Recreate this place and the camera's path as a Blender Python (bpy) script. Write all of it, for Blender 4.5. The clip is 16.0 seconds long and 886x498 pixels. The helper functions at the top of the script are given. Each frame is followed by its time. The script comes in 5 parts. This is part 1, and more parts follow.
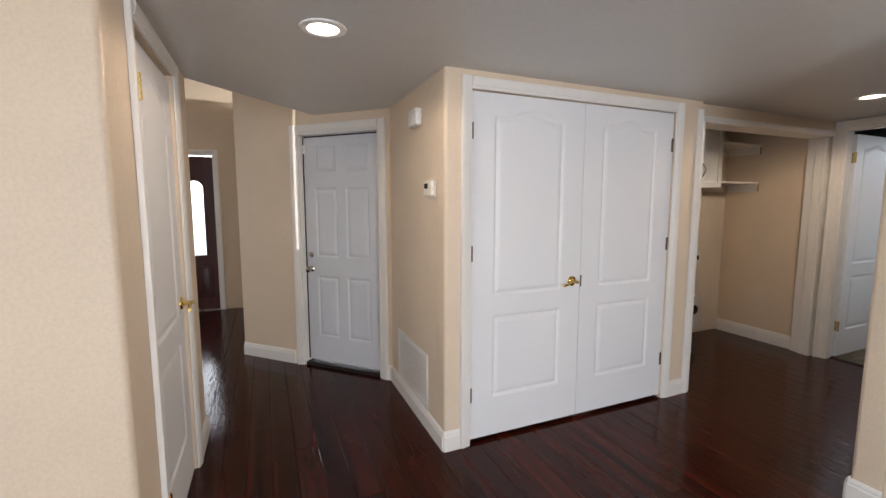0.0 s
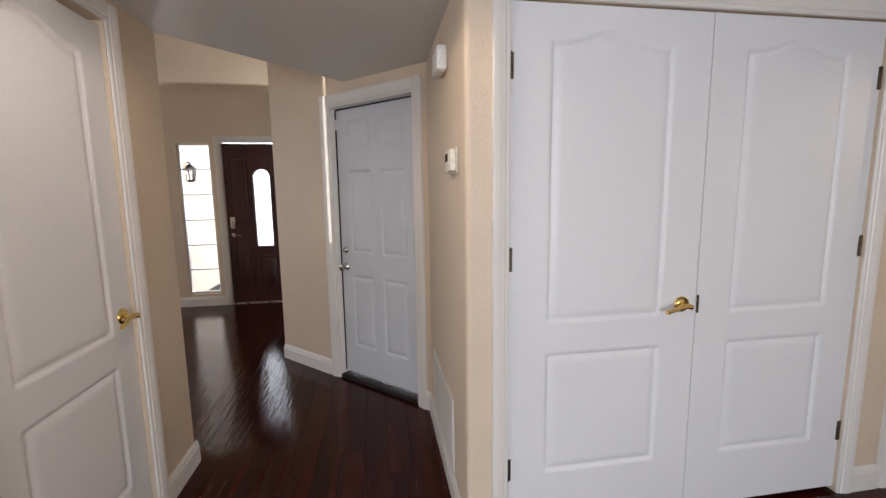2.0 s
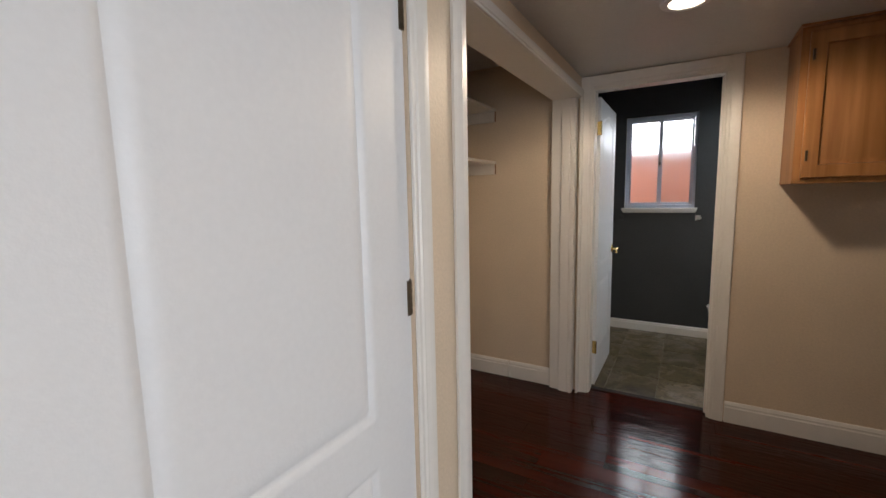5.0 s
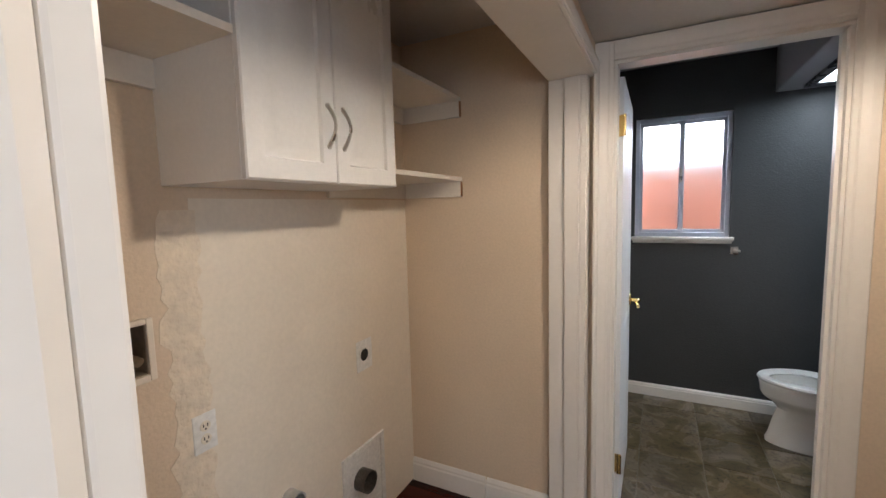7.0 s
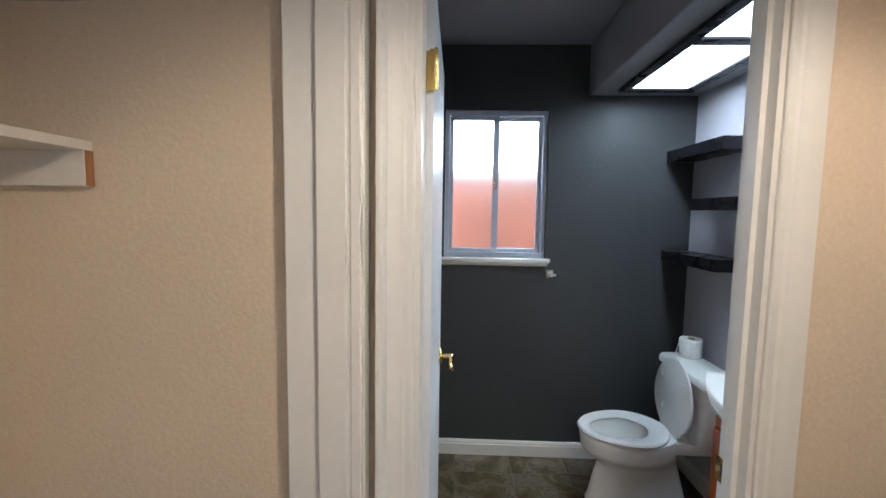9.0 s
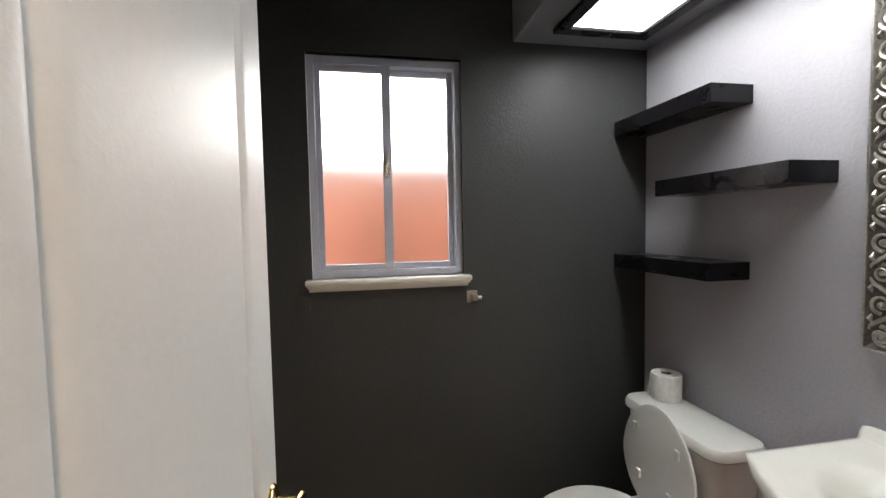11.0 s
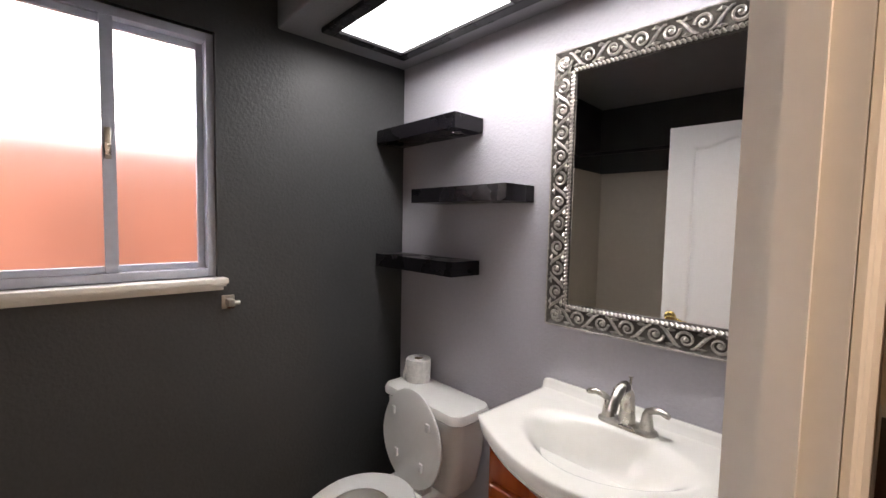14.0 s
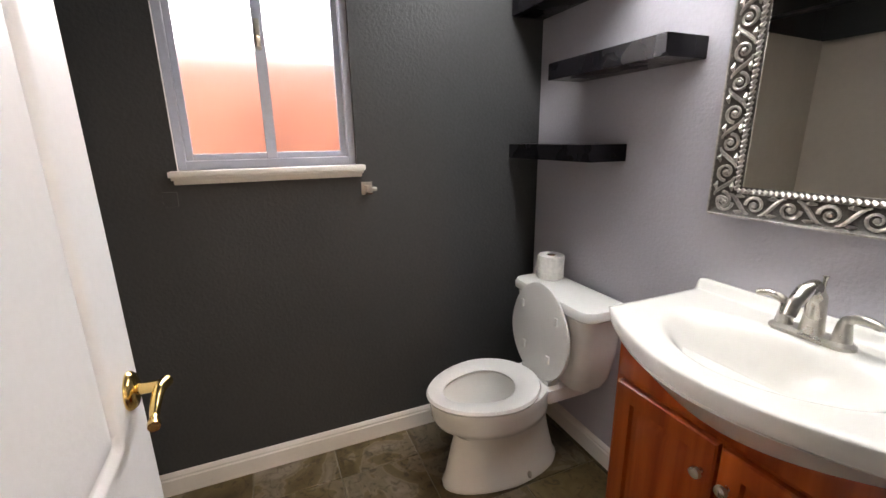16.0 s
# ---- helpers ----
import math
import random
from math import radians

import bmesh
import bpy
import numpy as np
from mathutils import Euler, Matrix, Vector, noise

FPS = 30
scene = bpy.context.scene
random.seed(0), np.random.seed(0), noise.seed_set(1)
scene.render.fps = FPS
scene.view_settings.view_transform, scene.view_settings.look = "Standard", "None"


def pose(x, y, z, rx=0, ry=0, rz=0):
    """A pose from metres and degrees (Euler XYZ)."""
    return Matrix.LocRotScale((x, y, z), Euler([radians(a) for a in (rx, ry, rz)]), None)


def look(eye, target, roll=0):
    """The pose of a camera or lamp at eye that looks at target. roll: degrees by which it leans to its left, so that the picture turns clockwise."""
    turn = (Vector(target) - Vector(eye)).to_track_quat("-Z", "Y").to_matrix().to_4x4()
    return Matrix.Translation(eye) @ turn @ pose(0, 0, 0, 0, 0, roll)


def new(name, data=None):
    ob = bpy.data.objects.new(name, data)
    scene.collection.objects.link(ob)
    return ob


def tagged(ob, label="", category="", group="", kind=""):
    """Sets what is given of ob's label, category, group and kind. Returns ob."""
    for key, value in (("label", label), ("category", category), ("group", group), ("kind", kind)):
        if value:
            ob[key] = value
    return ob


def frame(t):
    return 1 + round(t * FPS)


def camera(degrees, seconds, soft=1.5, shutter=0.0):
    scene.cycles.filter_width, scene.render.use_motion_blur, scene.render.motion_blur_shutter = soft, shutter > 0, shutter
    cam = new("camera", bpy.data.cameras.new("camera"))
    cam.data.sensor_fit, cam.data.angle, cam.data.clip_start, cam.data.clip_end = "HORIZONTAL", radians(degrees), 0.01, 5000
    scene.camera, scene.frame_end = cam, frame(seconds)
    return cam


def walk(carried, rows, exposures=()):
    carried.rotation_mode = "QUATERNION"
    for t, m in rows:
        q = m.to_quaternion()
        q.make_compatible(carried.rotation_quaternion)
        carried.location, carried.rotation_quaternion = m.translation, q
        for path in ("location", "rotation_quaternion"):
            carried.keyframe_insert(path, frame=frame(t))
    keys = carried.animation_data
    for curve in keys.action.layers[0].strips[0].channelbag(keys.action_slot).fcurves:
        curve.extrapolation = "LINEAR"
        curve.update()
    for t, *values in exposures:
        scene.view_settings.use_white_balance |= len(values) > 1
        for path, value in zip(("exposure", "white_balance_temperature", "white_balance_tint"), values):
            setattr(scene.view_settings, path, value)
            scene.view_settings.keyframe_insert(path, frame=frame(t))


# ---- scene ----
cam = camera(93.0, 16.0)
PATH = [
    (0, (-0.135, -0.338, 1.439), (0.639, 1.493, 1.222), -0.0),
    (0.5, (0.021, -0.235, 1.43), (0.6, 1.665, 1.2), -0.0),
    (1, (0.172, -0.055, 1.444), (0.58, 1.887, 1.198), -0.3),
    (1.5, (0.269, 0.105, 1.401), (0.553, 2.066, 1.129), -0.6),
    (2, (0.457, 0.31, 1.402), (0.766, 2.268, 1.136), -0.8),
    (2.5, (0.593, 0.504, 1.411), (1.076, 2.43, 1.176), -0.6),
    (3, (0.693, 0.703, 1.415), (1.497, 2.511, 1.122), -1.3),
    (3.5, (0.886, 0.796, 1.334), (2.02, 2.385, 0.898), -1.4),
    (4, (1.22, 0.914, 1.339), (2.667, 2.24, 0.956), -0.6),
    (4.5, (1.429, 1.053, 1.367), (3.087, 2.13, 1.067), -1.3),
    (7, (2.714, 1.589, 1.506), (4.482, 2.504, 1.313), -1.5),
    (7.5, (2.936, 1.619, 1.411), (4.659, 2.536, 0.978), -2.2),
    (8, (3.208, 1.68, 1.455), (5.097, 2.267, 1.159), -1.5),
    (8.5, (3.414, 1.685, 1.508), (5.385, 1.982, 1.347), 0.1),
    (9, (3.729, 1.673, 1.516), (5.72, 1.746, 1.345), 0.9),
    (11.5, (4.624, 1.545, 1.443), (6.55, 1.011, 1.366), -1.1),
    (12, (4.63, 1.575, 1.451), (6.476, 0.806, 1.404), -0.4),
    (12.5, (4.61, 1.588, 1.458), (6.351, 0.605, 1.46), 0.5),
    (13, (4.604, 1.61, 1.474), (6.215, 0.425, 1.503), 1.2),
    (13.5, (4.575, 1.593, 1.5), (6.077, 0.274, 1.551), 1.6),
    (14, (4.583, 1.589, 1.469), (6.05, 0.235, 1.343), 1.2),
    (14.5, (4.581, 1.638, 1.356), (6.023, 0.308, 0.965), 0.4),
    (15, (4.56, 1.659, 1.262), (5.984, 0.427, 0.589), -0.7),
    (15.5, (4.562, 1.621, 1.271), (6.082, 0.509, 0.598), -1.1),
    (16, (4.6, 1.493, 1.341), (6.386, 0.747, 0.835), -0.9),
]
walk(cam, [(t, look(eye, target, roll)) for t, eye, target, roll in PATH],
     [(0.0, -0.05, 6500, 14), (2.0, -0.15, 6400, 16), (4.5, -0.08, 6500, 12), (7.0, 0.55, 6100, 12), (7.6, 0.7, 6100, 12), (9.0, 0.55, 5700, 8), (11.4, 0.3, 7500, 16), (13.0, 0.4, 7500, 19), (14.5, 0.68, 7500, 24), (16.0, 0.92, 7400, 20)])

# ---------------------------------------------------------------- world and lights
world = bpy.data.worlds.new("world")
scene.world = world
world.use_nodes = True
wn = world.node_tree
sky = wn.nodes.new("ShaderNodeTexSky")
sky.sky_type, sky.sun_disc = "NISHITA", False
sky.sun_elevation, sky.sun_rotation = radians(46), radians(216)
wn.links.new(sky.outputs[0], wn.nodes["Background"].inputs[0])
wn.nodes["Background"].inputs[1].default_value = 0.15


def lamp(name, kind, m, power, color, **settings):
    data = bpy.data.lights.new(name, kind)
    data.energy, data.color = power, color
    if kind == "AREA":
        data.shape, data.size, data.size_y = "RECTANGLE", settings["size"], settings["size_y"]
    elif kind == "SPOT":
        data.spot_size, data.spot_blend, data.shadow_soft_size = radians(172), 0.35, 0.05
    ob = new(name, data)
    ob.matrix_world = m
    return ob


sun = lamp("sun", "SUN", look((-5, -7, 9), (0, 0, 0)), 4.0, (1, 0.95, 0.88))
sun.data.angle = radians(0.5)
DAY = (0.86, 0.93, 1.0)
WARM = (1.0, 0.86, 0.70)
lamp("window_daylight_south", "AREA", look((0.4, -3.14, 1.3), (0.4, 0, 1.3)), 105, DAY, size=2.4, size_y=1.5)
# Extra daylight lamp, added in an unseen west opening.
lamp("window_daylight_west", "AREA", look((-2.94, -1.2, 1.3), (0, -1.2, 1.3)), 40, DAY, size=1.8, size_y=1.5)
lamp("window_daylight_foyer", "AREA", look((-3.3, 8.13, 1.25), (-3.3, 5, 1.0)), 30, DAY, size=1.2, size_y=1.2)
lamp("window_daylight_living", "AREA", look((-4.53, 5.2, 1.5), (0, 5.2, 1.5)), 24, DAY, size=2.2, size_y=1.7)
lamp("can_light_front", "SPOT", look((0.12, 1.54, 2.13), (0.12, 1.54, 0)), 17, WARM)
lamp("fluorescent_tube", "AREA", look((5.46, 0.63, 2.186), (5.46, 0.63, 0)), 6.3, (0.83, 0.94, 1.0), size=1.2, size_y=0.06)
lamp("can_light_laundry", "SPOT", look((3.69, 1.24, 2.10), (3.69, 1.24, 0)), 28, (1.0, 0.82, 0.62))

# ---------------------------------------------------------------- materials


def material(name, color, rough=0.5, metal=0.0, grain=(60, 0.1), stain=(3, 0.08), bump=0.05, bump_scale=180.0, **more):
    """A surface with fine grain, broad stains and relief at real-world size."""
    m = bpy.data.materials.new(name)
    m.use_nodes = True
    n, l = m.node_tree.nodes, m.node_tree.links
    b = n["Principled BSDF"]
    geo = n.new("ShaderNodeNewGeometry")

    def noise_at(scale, detail):
        t = n.new("ShaderNodeTexNoise")
        t.inputs["Scale"].default_value, t.inputs["Detail"].default_value = scale, detail
        l.new(geo.outputs["Position"], t.inputs["Vector"])
        return t.outputs["Fac"]

    def shade(factor, amount, base):
        r = n.new("ShaderNodeMapRange")
        r.inputs["From Min"].default_value, r.inputs["From Max"].default_value = 0.3, 0.7
        r.inputs["To Min"].default_value, r.inputs["To Max"].default_value = 1 - amount, 1 + amount
        l.new(factor, r.inputs["Value"])
        h = n.new("ShaderNodeHueSaturation")
        l.new(r.outputs[0], h.inputs["Value"])
        if isinstance(base, tuple):
            h.inputs["Color"].default_value = (*base, 1)
        else:
            l.new(base, h.inputs["Color"])
        return h.outputs[0]

    c = shade(noise_at(grain[0], 4), grain[1], color)
    broad = noise_at(stain[0], 5)
    c = shade(broad, stain[1], c)
    l.new(c, b.inputs["Base Color"])
    rr = n.new("ShaderNodeMapRange")
    rr.inputs["To Min"].default_value, rr.inputs["To Max"].default_value = max(rough - stain[1] * 0.8, 0.02), min(rough + stain[1] * 0.8, 1)
    l.new(broad, rr.inputs["Value"])
    l.new(rr.outputs[0], b.inputs["Roughness"])
    b.inputs["Metallic"].default_value = metal
    if bump:
        bp = n.new("ShaderNodeBump")
        bp.inputs["Strength"].default_value, bp.inputs["Distance"].default_value = bump, 0.01
        l.new(noise_at(bump_scale, 3), bp.inputs["Height"])
        l.new(bp.outputs[0], b.inputs["Normal"])
    for key, value in more.items():
        b.inputs[key.replace("_", " ")].default_value = value
    return m


M_WALL = material("cream_wall_paint", (0.72, 0.585, 0.435), 0.5, grain=(90, 0.04), stain=(2.2, 0.04), bump=0.17, bump_scale=95)
M_PATCH = material("smooth_cream_wall_paint", (0.82, 0.74, 0.62), 0.5, grain=(60, 0.03), stain=(2.5, 0.05), bump=0.08, bump_scale=60)
M_CEIL = material("ceiling_paint", (0.62, 0.60, 0.57), 0.38, grain=(60, 0.03), stain=(1.5, 0.04), bump=0.12, bump_scale=70)
M_TRIM = material("white_trim_paint", (0.80, 0.765, 0.71), 0.34, grain=(50, 0.015), stain=(3, 0.025), bump=0.004, bump_scale=60)
M_DOOR = material("white_door_paint", (0.80, 0.80, 0.80), 0.42, grain=(70, 0.015), stain=(1.6, 0.02), bump=0.05, bump_scale=160)
M_GDOOR = material("pale_grey_door_paint", (0.66, 0.68, 0.71), 0.36, grain=(70, 0.02), stain=(3, 0.04), bump=0.05, bump_scale=160)
M_CABW = material("white_cabinet_foil", (0.80, 0.79, 0.76), 0.28, grain=(80, 0.02), stain=(3, 0.03), bump=0.02)
M_MEL = material("white_shelf_board", (0.76, 0.71, 0.63), 0.42, grain=(80, 0.03), stain=(4, 0.05), bump=0.03)
M_CHAR = material("charcoal_wall_paint", (0.061, 0.0625, 0.063), 0.42, grain=(80, 0.06), stain=(2, 0.08), bump=0.22, bump_scale=90, Specular_IOR_Level=0.25)
M_LILAC = material("pale_lilac_grey_wall_paint", (0.49, 0.475, 0.52), 0.48, grain=(80, 0.03), stain=(2, 0.05), bump=0.22, bump_scale=90)
M_BCEIL = material("grey_bathroom_ceiling_paint", (0.26, 0.26, 0.275), 0.5, grain=(80, 0.03), stain=(2, 0.05), bump=0.2, bump_scale=90)
M_BRASS = material("polished_brass", (0.80, 0.58, 0.22), 0.18, 1.0, grain=(90, 0.05), stain=(20, 0.08), bump=0.0)
# Mottled brown, much darker than the valve box rim.
M_BOXIN = material("mottled_dark_brown_box", (0.20, 0.16, 0.11), 0.6, grain=(40, 0.2), stain=(18, 0.4), bump=0.1)
M_STEEL = material("brushed_nickel", (0.56, 0.53, 0.48), 0.28, 1.0, grain=(120, 0.06), stain=(15, 0.06), bump=0.0)
M_HINGE = material("aged_bronze_hinge", (0.13, 0.10, 0.07), 0.38, 1.0, grain=(120, 0.15), stain=(30, 0.2), bump=0.05)
M_IRON = material("black_iron", (0.02, 0.02, 0.022), 0.45, 0.6, bump=0.05)
M_PORC = material("white_porcelain", (0.84, 0.83, 0.80), 0.10, grain=(40, 0.01), stain=(3, 0.02), bump=0.0)
M_SEAT = material("white_plastic_seat", (0.82, 0.81, 0.79), 0.22, grain=(40, 0.01), stain=(3, 0.02), bump=0.0)
M_MARB = material("cultured_marble", (0.85, 0.83, 0.78), 0.12, grain=(20, 0.015), stain=(3, 0.02), bump=0.0)
M_PLAST = material("ivory_plastic", (0.76, 0.71, 0.60), 0.4, bump=0.0)
M_WPLAST = material("white_plastic", (0.80, 0.79, 0.76), 0.35, bump=0.0)
M_BLACK = material("black_lacquered_wood", (0.007, 0.006, 0.008), 0.28, grain=(60, 0.2), stain=(8, 0.1), bump=0.03, Specular_IOR_Level=0.25)
M_PAPER = material("white_tissue_paper", (0.82, 0.80, 0.77), 0.9, bump=0.3, bump_scale=250)
# Near-black: depth shade in holes and gaps, and the display's own colour.
M_DARK = material("hole_shade_and_display_black", (0.010, 0.009, 0.008), 0.8, bump=0.0)
M_RED = material("red_rubber_hose", (0.42, 0.02, 0.025), 0.38, grain=(50, 0.1), bump=0.03)
M_REDP = material("red_valve_handle", (0.40, 0.02, 0.02), 0.4, bump=0.0)
M_BLUEP = material("blue_valve_handle", (0.02, 0.05, 0.35), 0.4, bump=0.0)
M_GALV = material("galvanised_sheet_metal", (0.50, 0.51, 0.53), 0.42, 0.8, grain=(40, 0.12), stain=(10, 0.1), bump=0.05)
M_PIPE = material("aged_copper_pipe", (0.34, 0.26, 0.17), 0.5, 0.7, bump=0.05)
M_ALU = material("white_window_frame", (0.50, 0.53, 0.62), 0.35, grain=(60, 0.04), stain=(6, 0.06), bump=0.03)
M_STUCCO = material("terracotta_stucco", (0.54, 0.205, 0.135), 0.9, stain=(1.3, 0.25), bump=0.3, bump_scale=60)
M_PORCH = material("white_porch_stucco", (0.76, 0.79, 0.83), 0.9, bump=0.3, bump_scale=60)
M_CONC = material("concrete_ground", (0.34, 0.33, 0.31), 0.9, bump=0.2, bump_scale=60)
M_TUB = material("almond_tub_surround", (0.62, 0.56, 0.47), 0.18, grain=(30, 0.02), stain=(2, 0.03), bump=0.0)
M_VALANCE = material("dark_red_fabric", (0.16, 0.02, 0.02), 0.9, bump=0.3)
M_SILVER = material("antiqued_silver_leaf", (0.52, 0.49, 0.45), 0.34, 0.85, grain=(140, 0.25), stain=(25, 0.2), bump=0.1, bump_scale=220)
M_TARN = material("tarnished_frame_ground", (0.10, 0.09, 0.08), 0.5, 0.5, grain=(140, 0.3), stain=(25, 0.2), bump=0.1)
M_LEAF = material("garden_foliage", (0.06, 0.11, 0.03), 0.7, bump=0.1)
M_GROUT = material("tan_grout", (0.20, 0.175, 0.13), 0.9, bump=0.2)
M_SUBF = material("dark_subfloor", (0.02, 0.012, 0.01), 0.7, bump=0.1)


def wood(name, dark, light, rough, axis, scale, vary=0.25, bump=0.15, wave=(26, 0.4)):
    """Timber with grain along one axis; each object takes its own tone."""
    m = bpy.data.materials.new(name)
    m.use_nodes = True
    n, l = m.node_tree.nodes, m.node_tree.links
    b = n["Principled BSDF"]
    geo, info = n.new("ShaderNodeTexCoord"), n.new("ShaderNodeObjectInfo")
    mp = n.new("ShaderNodeMapping")
    stretch = [scale, scale, scale]
    stretch[axis] = scale * 0.06
    mp.inputs["Scale"].default_value = stretch
    add = n.new("ShaderNodeVectorMath")
    add.operation = "ADD"
    off = n.new("ShaderNodeVectorMath")
    off.operation = "SCALE"
    off.inputs[0].default_value = (3, 7, 5)
    l.new(info.outputs["Random"], off.inputs["Scale"])
    l.new(geo.outputs["Object"], add.inputs[0])
    l.new(off.outputs[0], add.inputs[1])
    l.new(add.outputs[0], mp.inputs["Vector"])
    t = n.new("ShaderNodeTexNoise")
    t.inputs["Scale"].default_value, t.inputs["Detail"].default_value, t.inputs["Distortion"].default_value = 1.0, 6, 0.6
    l.new(mp.outputs[0], t.inputs["Vector"])
    ramp = n.new("ShaderNodeValToRGB")
    ramp.color_ramp.elements[0].position, ramp.color_ramp.elements[1].position = 0.32, 0.7
    ramp.color_ramp.elements[0].color, ramp.color_ramp.elements[1].color = (*dark, 1), (*light, 1)
    l.new(t.outputs["Fac"], ramp.inputs[0])
    tone = n.new("ShaderNodeMapRange")
    tone.inputs["To Min"].default_value, tone.inputs["To Max"].default_value = 1 - vary, 1 + vary
    l.new(info.outputs["Random"], tone.inputs["Value"])
    hue = n.new("ShaderNodeHueSaturation")
    l.new(tone.outputs[0], hue.inputs["Value"])
    l.new(ramp.outputs[0], hue.inputs["Color"])
    l.new(hue.outputs[0], b.inputs["Base Color"])
    b.inputs["Roughness"].default_value = rough
    w = n.new("ShaderNodeTexNoise")
    w.inputs["Scale"].default_value, w.inputs["Detail"].default_value = 1.0, 2
    mp2 = n.new("ShaderNodeMapping")
    s2 = [wave[0]] * 3
    s2[axis] = wave[0] * 0.16
    mp2.inputs["Scale"].default_value = s2
    l.new(add.outputs[0], mp2.inputs["Vector"])
    l.new(mp2.outputs[0], w.inputs["Vector"])
    bp1, bp2 = n.new("ShaderNodeBump"), n.new("ShaderNodeBump")
    bp1.inputs["Strength"].default_value, bp1.inputs["Distance"].default_value = wave[1], 0.006
    bp2.inputs["Strength"].default_value, bp2.inputs["Distance"].default_value = bump, 0.002
    l.new(w.outputs["Fac"], bp1.inputs["Height"])
    l.new(t.outputs["Fac"], bp2.inputs["Height"])
    l.new(bp1.outputs[0], bp2.inputs["Normal"])
    l.new(bp2.outputs[0], b.inputs["Normal"])
    return m


M_FLOOR = wood("dark_cherry_floorboard", (0.012, 0.0013, 0.0010), (0.062, 0.0085, 0.0034), 0.13, 0, 9, 0.30, 0.15, (46, 0.26))
M_FLOOR.node_tree.nodes["Principled BSDF"].inputs["Specular IOR Level"].default_value = 0.22
M_CHERRY = wood("cherry_cabinet_wood", (0.25, 0.036, 0.006), (0.50, 0.105, 0.018), 0.25, 2, 16, 0.06, 0.05, (10, 0.0))
M_OAK = wood("honey_oak_wood", (0.30, 0.125, 0.04), (0.47, 0.22, 0.08), 0.38, 2, 22, 0.06, 0.1, (10, 0.0))
M_MAHOG = wood("dark_mahogany_wood", (0.035, 0.007, 0.006), (0.075, 0.014, 0.011), 0.36, 2, 16, 0.05, 0.1, (10, 0.0))


def slate_material():
    """Cleft slate: olive, brown and grey-pink plates with ragged edges, dark veins and a worn sheen; each tile differs."""
    m = bpy.data.materials.new("green_brown_slate_tile")
    m.use_nodes = True
    n, l = m.node_tree.nodes, m.node_tree.links
    b = n["Principled BSDF"]
    geo, info = n.new("ShaderNodeNewGeometry"), n.new("ShaderNodeObjectInfo")
    shift, add = n.new("ShaderNodeVectorMath"), n.new("ShaderNodeVectorMath")
    shift.operation, add.operation = "SCALE", "ADD"
    shift.inputs[0].default_value = (13, 7, 29)
    l.new(info.outputs["Random"], shift.inputs["Scale"])
    l.new(geo.outputs["Position"], add.inputs[0])
    l.new(shift.outputs[0], add.inputs[1])

    def cloud(scale, detail, twist):
        t = n.new("ShaderNodeTexNoise")
        t.inputs["Scale"].default_value, t.inputs["Detail"].default_value, t.inputs["Distortion"].default_value = scale, detail, twist
        l.new(add.outputs[0], t.inputs["Vector"])
        return t.outputs["Fac"]

    def ramp(source, stops, mode="LINEAR"):
        r = n.new("ShaderNodeValToRGB")
        r.color_ramp.interpolation = mode
        while len(r.color_ramp.elements) < len(stops):
            r.color_ramp.elements.new(0.5)
        for e, (p, c) in zip(r.color_ramp.elements, stops):
            e.position, e.color = p, (*c, 1)
        l.new(source, r.inputs[0])
        return r.outputs[0]

    plates = cloud(4.2, 3, 0.9)
    base = ramp(plates, [(0.30, (0.050, 0.034, 0.014)), (0.43, (0.105, 0.075, 0.030)), (0.52, (0.150, 0.112, 0.055)), (0.535, (0.215, 0.170, 0.115)), (0.60, (0.165, 0.135, 0.088)), (0.70, (0.26, 0.215, 0.165))])
    veins = ramp(cloud(26, 6, 1.4), [(0.34, (0.35, 0.33, 0.30)), (0.48, (1, 1, 1))])
    mul = n.new("ShaderNodeMix")
    mul.data_type, mul.blend_type = "RGBA", "MULTIPLY"
    mul.inputs[0].default_value = 0.75
    l.new(base, mul.inputs[6])
    l.new(veins, mul.inputs[7])
    tone, hue = n.new("ShaderNodeMapRange"), n.new("ShaderNodeHueSaturation")
    tone.inputs["To Min"].default_value, tone.inputs["To Max"].default_value = 0.72, 1.28
    l.new(info.outputs["Random"], tone.inputs["Value"])
    l.new(tone.outputs[0], hue.inputs["Value"])
    l.new(mul.outputs[2], hue.inputs["Color"])
    l.new(hue.outputs[0], b.inputs["Base Color"])
    rough = n.new("ShaderNodeMapRange")
    rough.inputs["To Min"].default_value, rough.inputs["To Max"].default_value = 0.22, 0.45
    l.new(cloud(9, 4, 0.3), rough.inputs["Value"])
    l.new(rough.outputs[0], b.inputs["Roughness"])
    big, fine = n.new("ShaderNodeBump"), n.new("ShaderNodeBump")
    big.inputs["Strength"].default_value, big.inputs["Distance"].default_value = 0.35, 0.012
    fine.inputs["Strength"].default_value, fine.inputs["Distance"].default_value = 0.25, 0.003
    l.new(plates, big.inputs["Height"])
    l.new(cloud(40, 5, 0.5), fine.inputs["Height"])
    l.new(big.outputs[0], fine.inputs["Normal"])
    l.new(fine.outputs[0], b.inputs["Normal"])
    return m


M_SLATE = slate_material()


def clear_glass(name, rough=0.0):
    m = bpy.data.materials.new(name)
    m.use_nodes = True
    b = m.node_tree.nodes["Principled BSDF"]
    b.inputs["Transmission Weight"].default_value, b.inputs["Roughness"].default_value, b.inputs["IOR"].default_value = 1.0, rough, 1.1 + rough * 0.5
    return m


M_GLASS = clear_glass("clear_glass")
M_FROST = clear_glass("frosted_glass", 0.31)


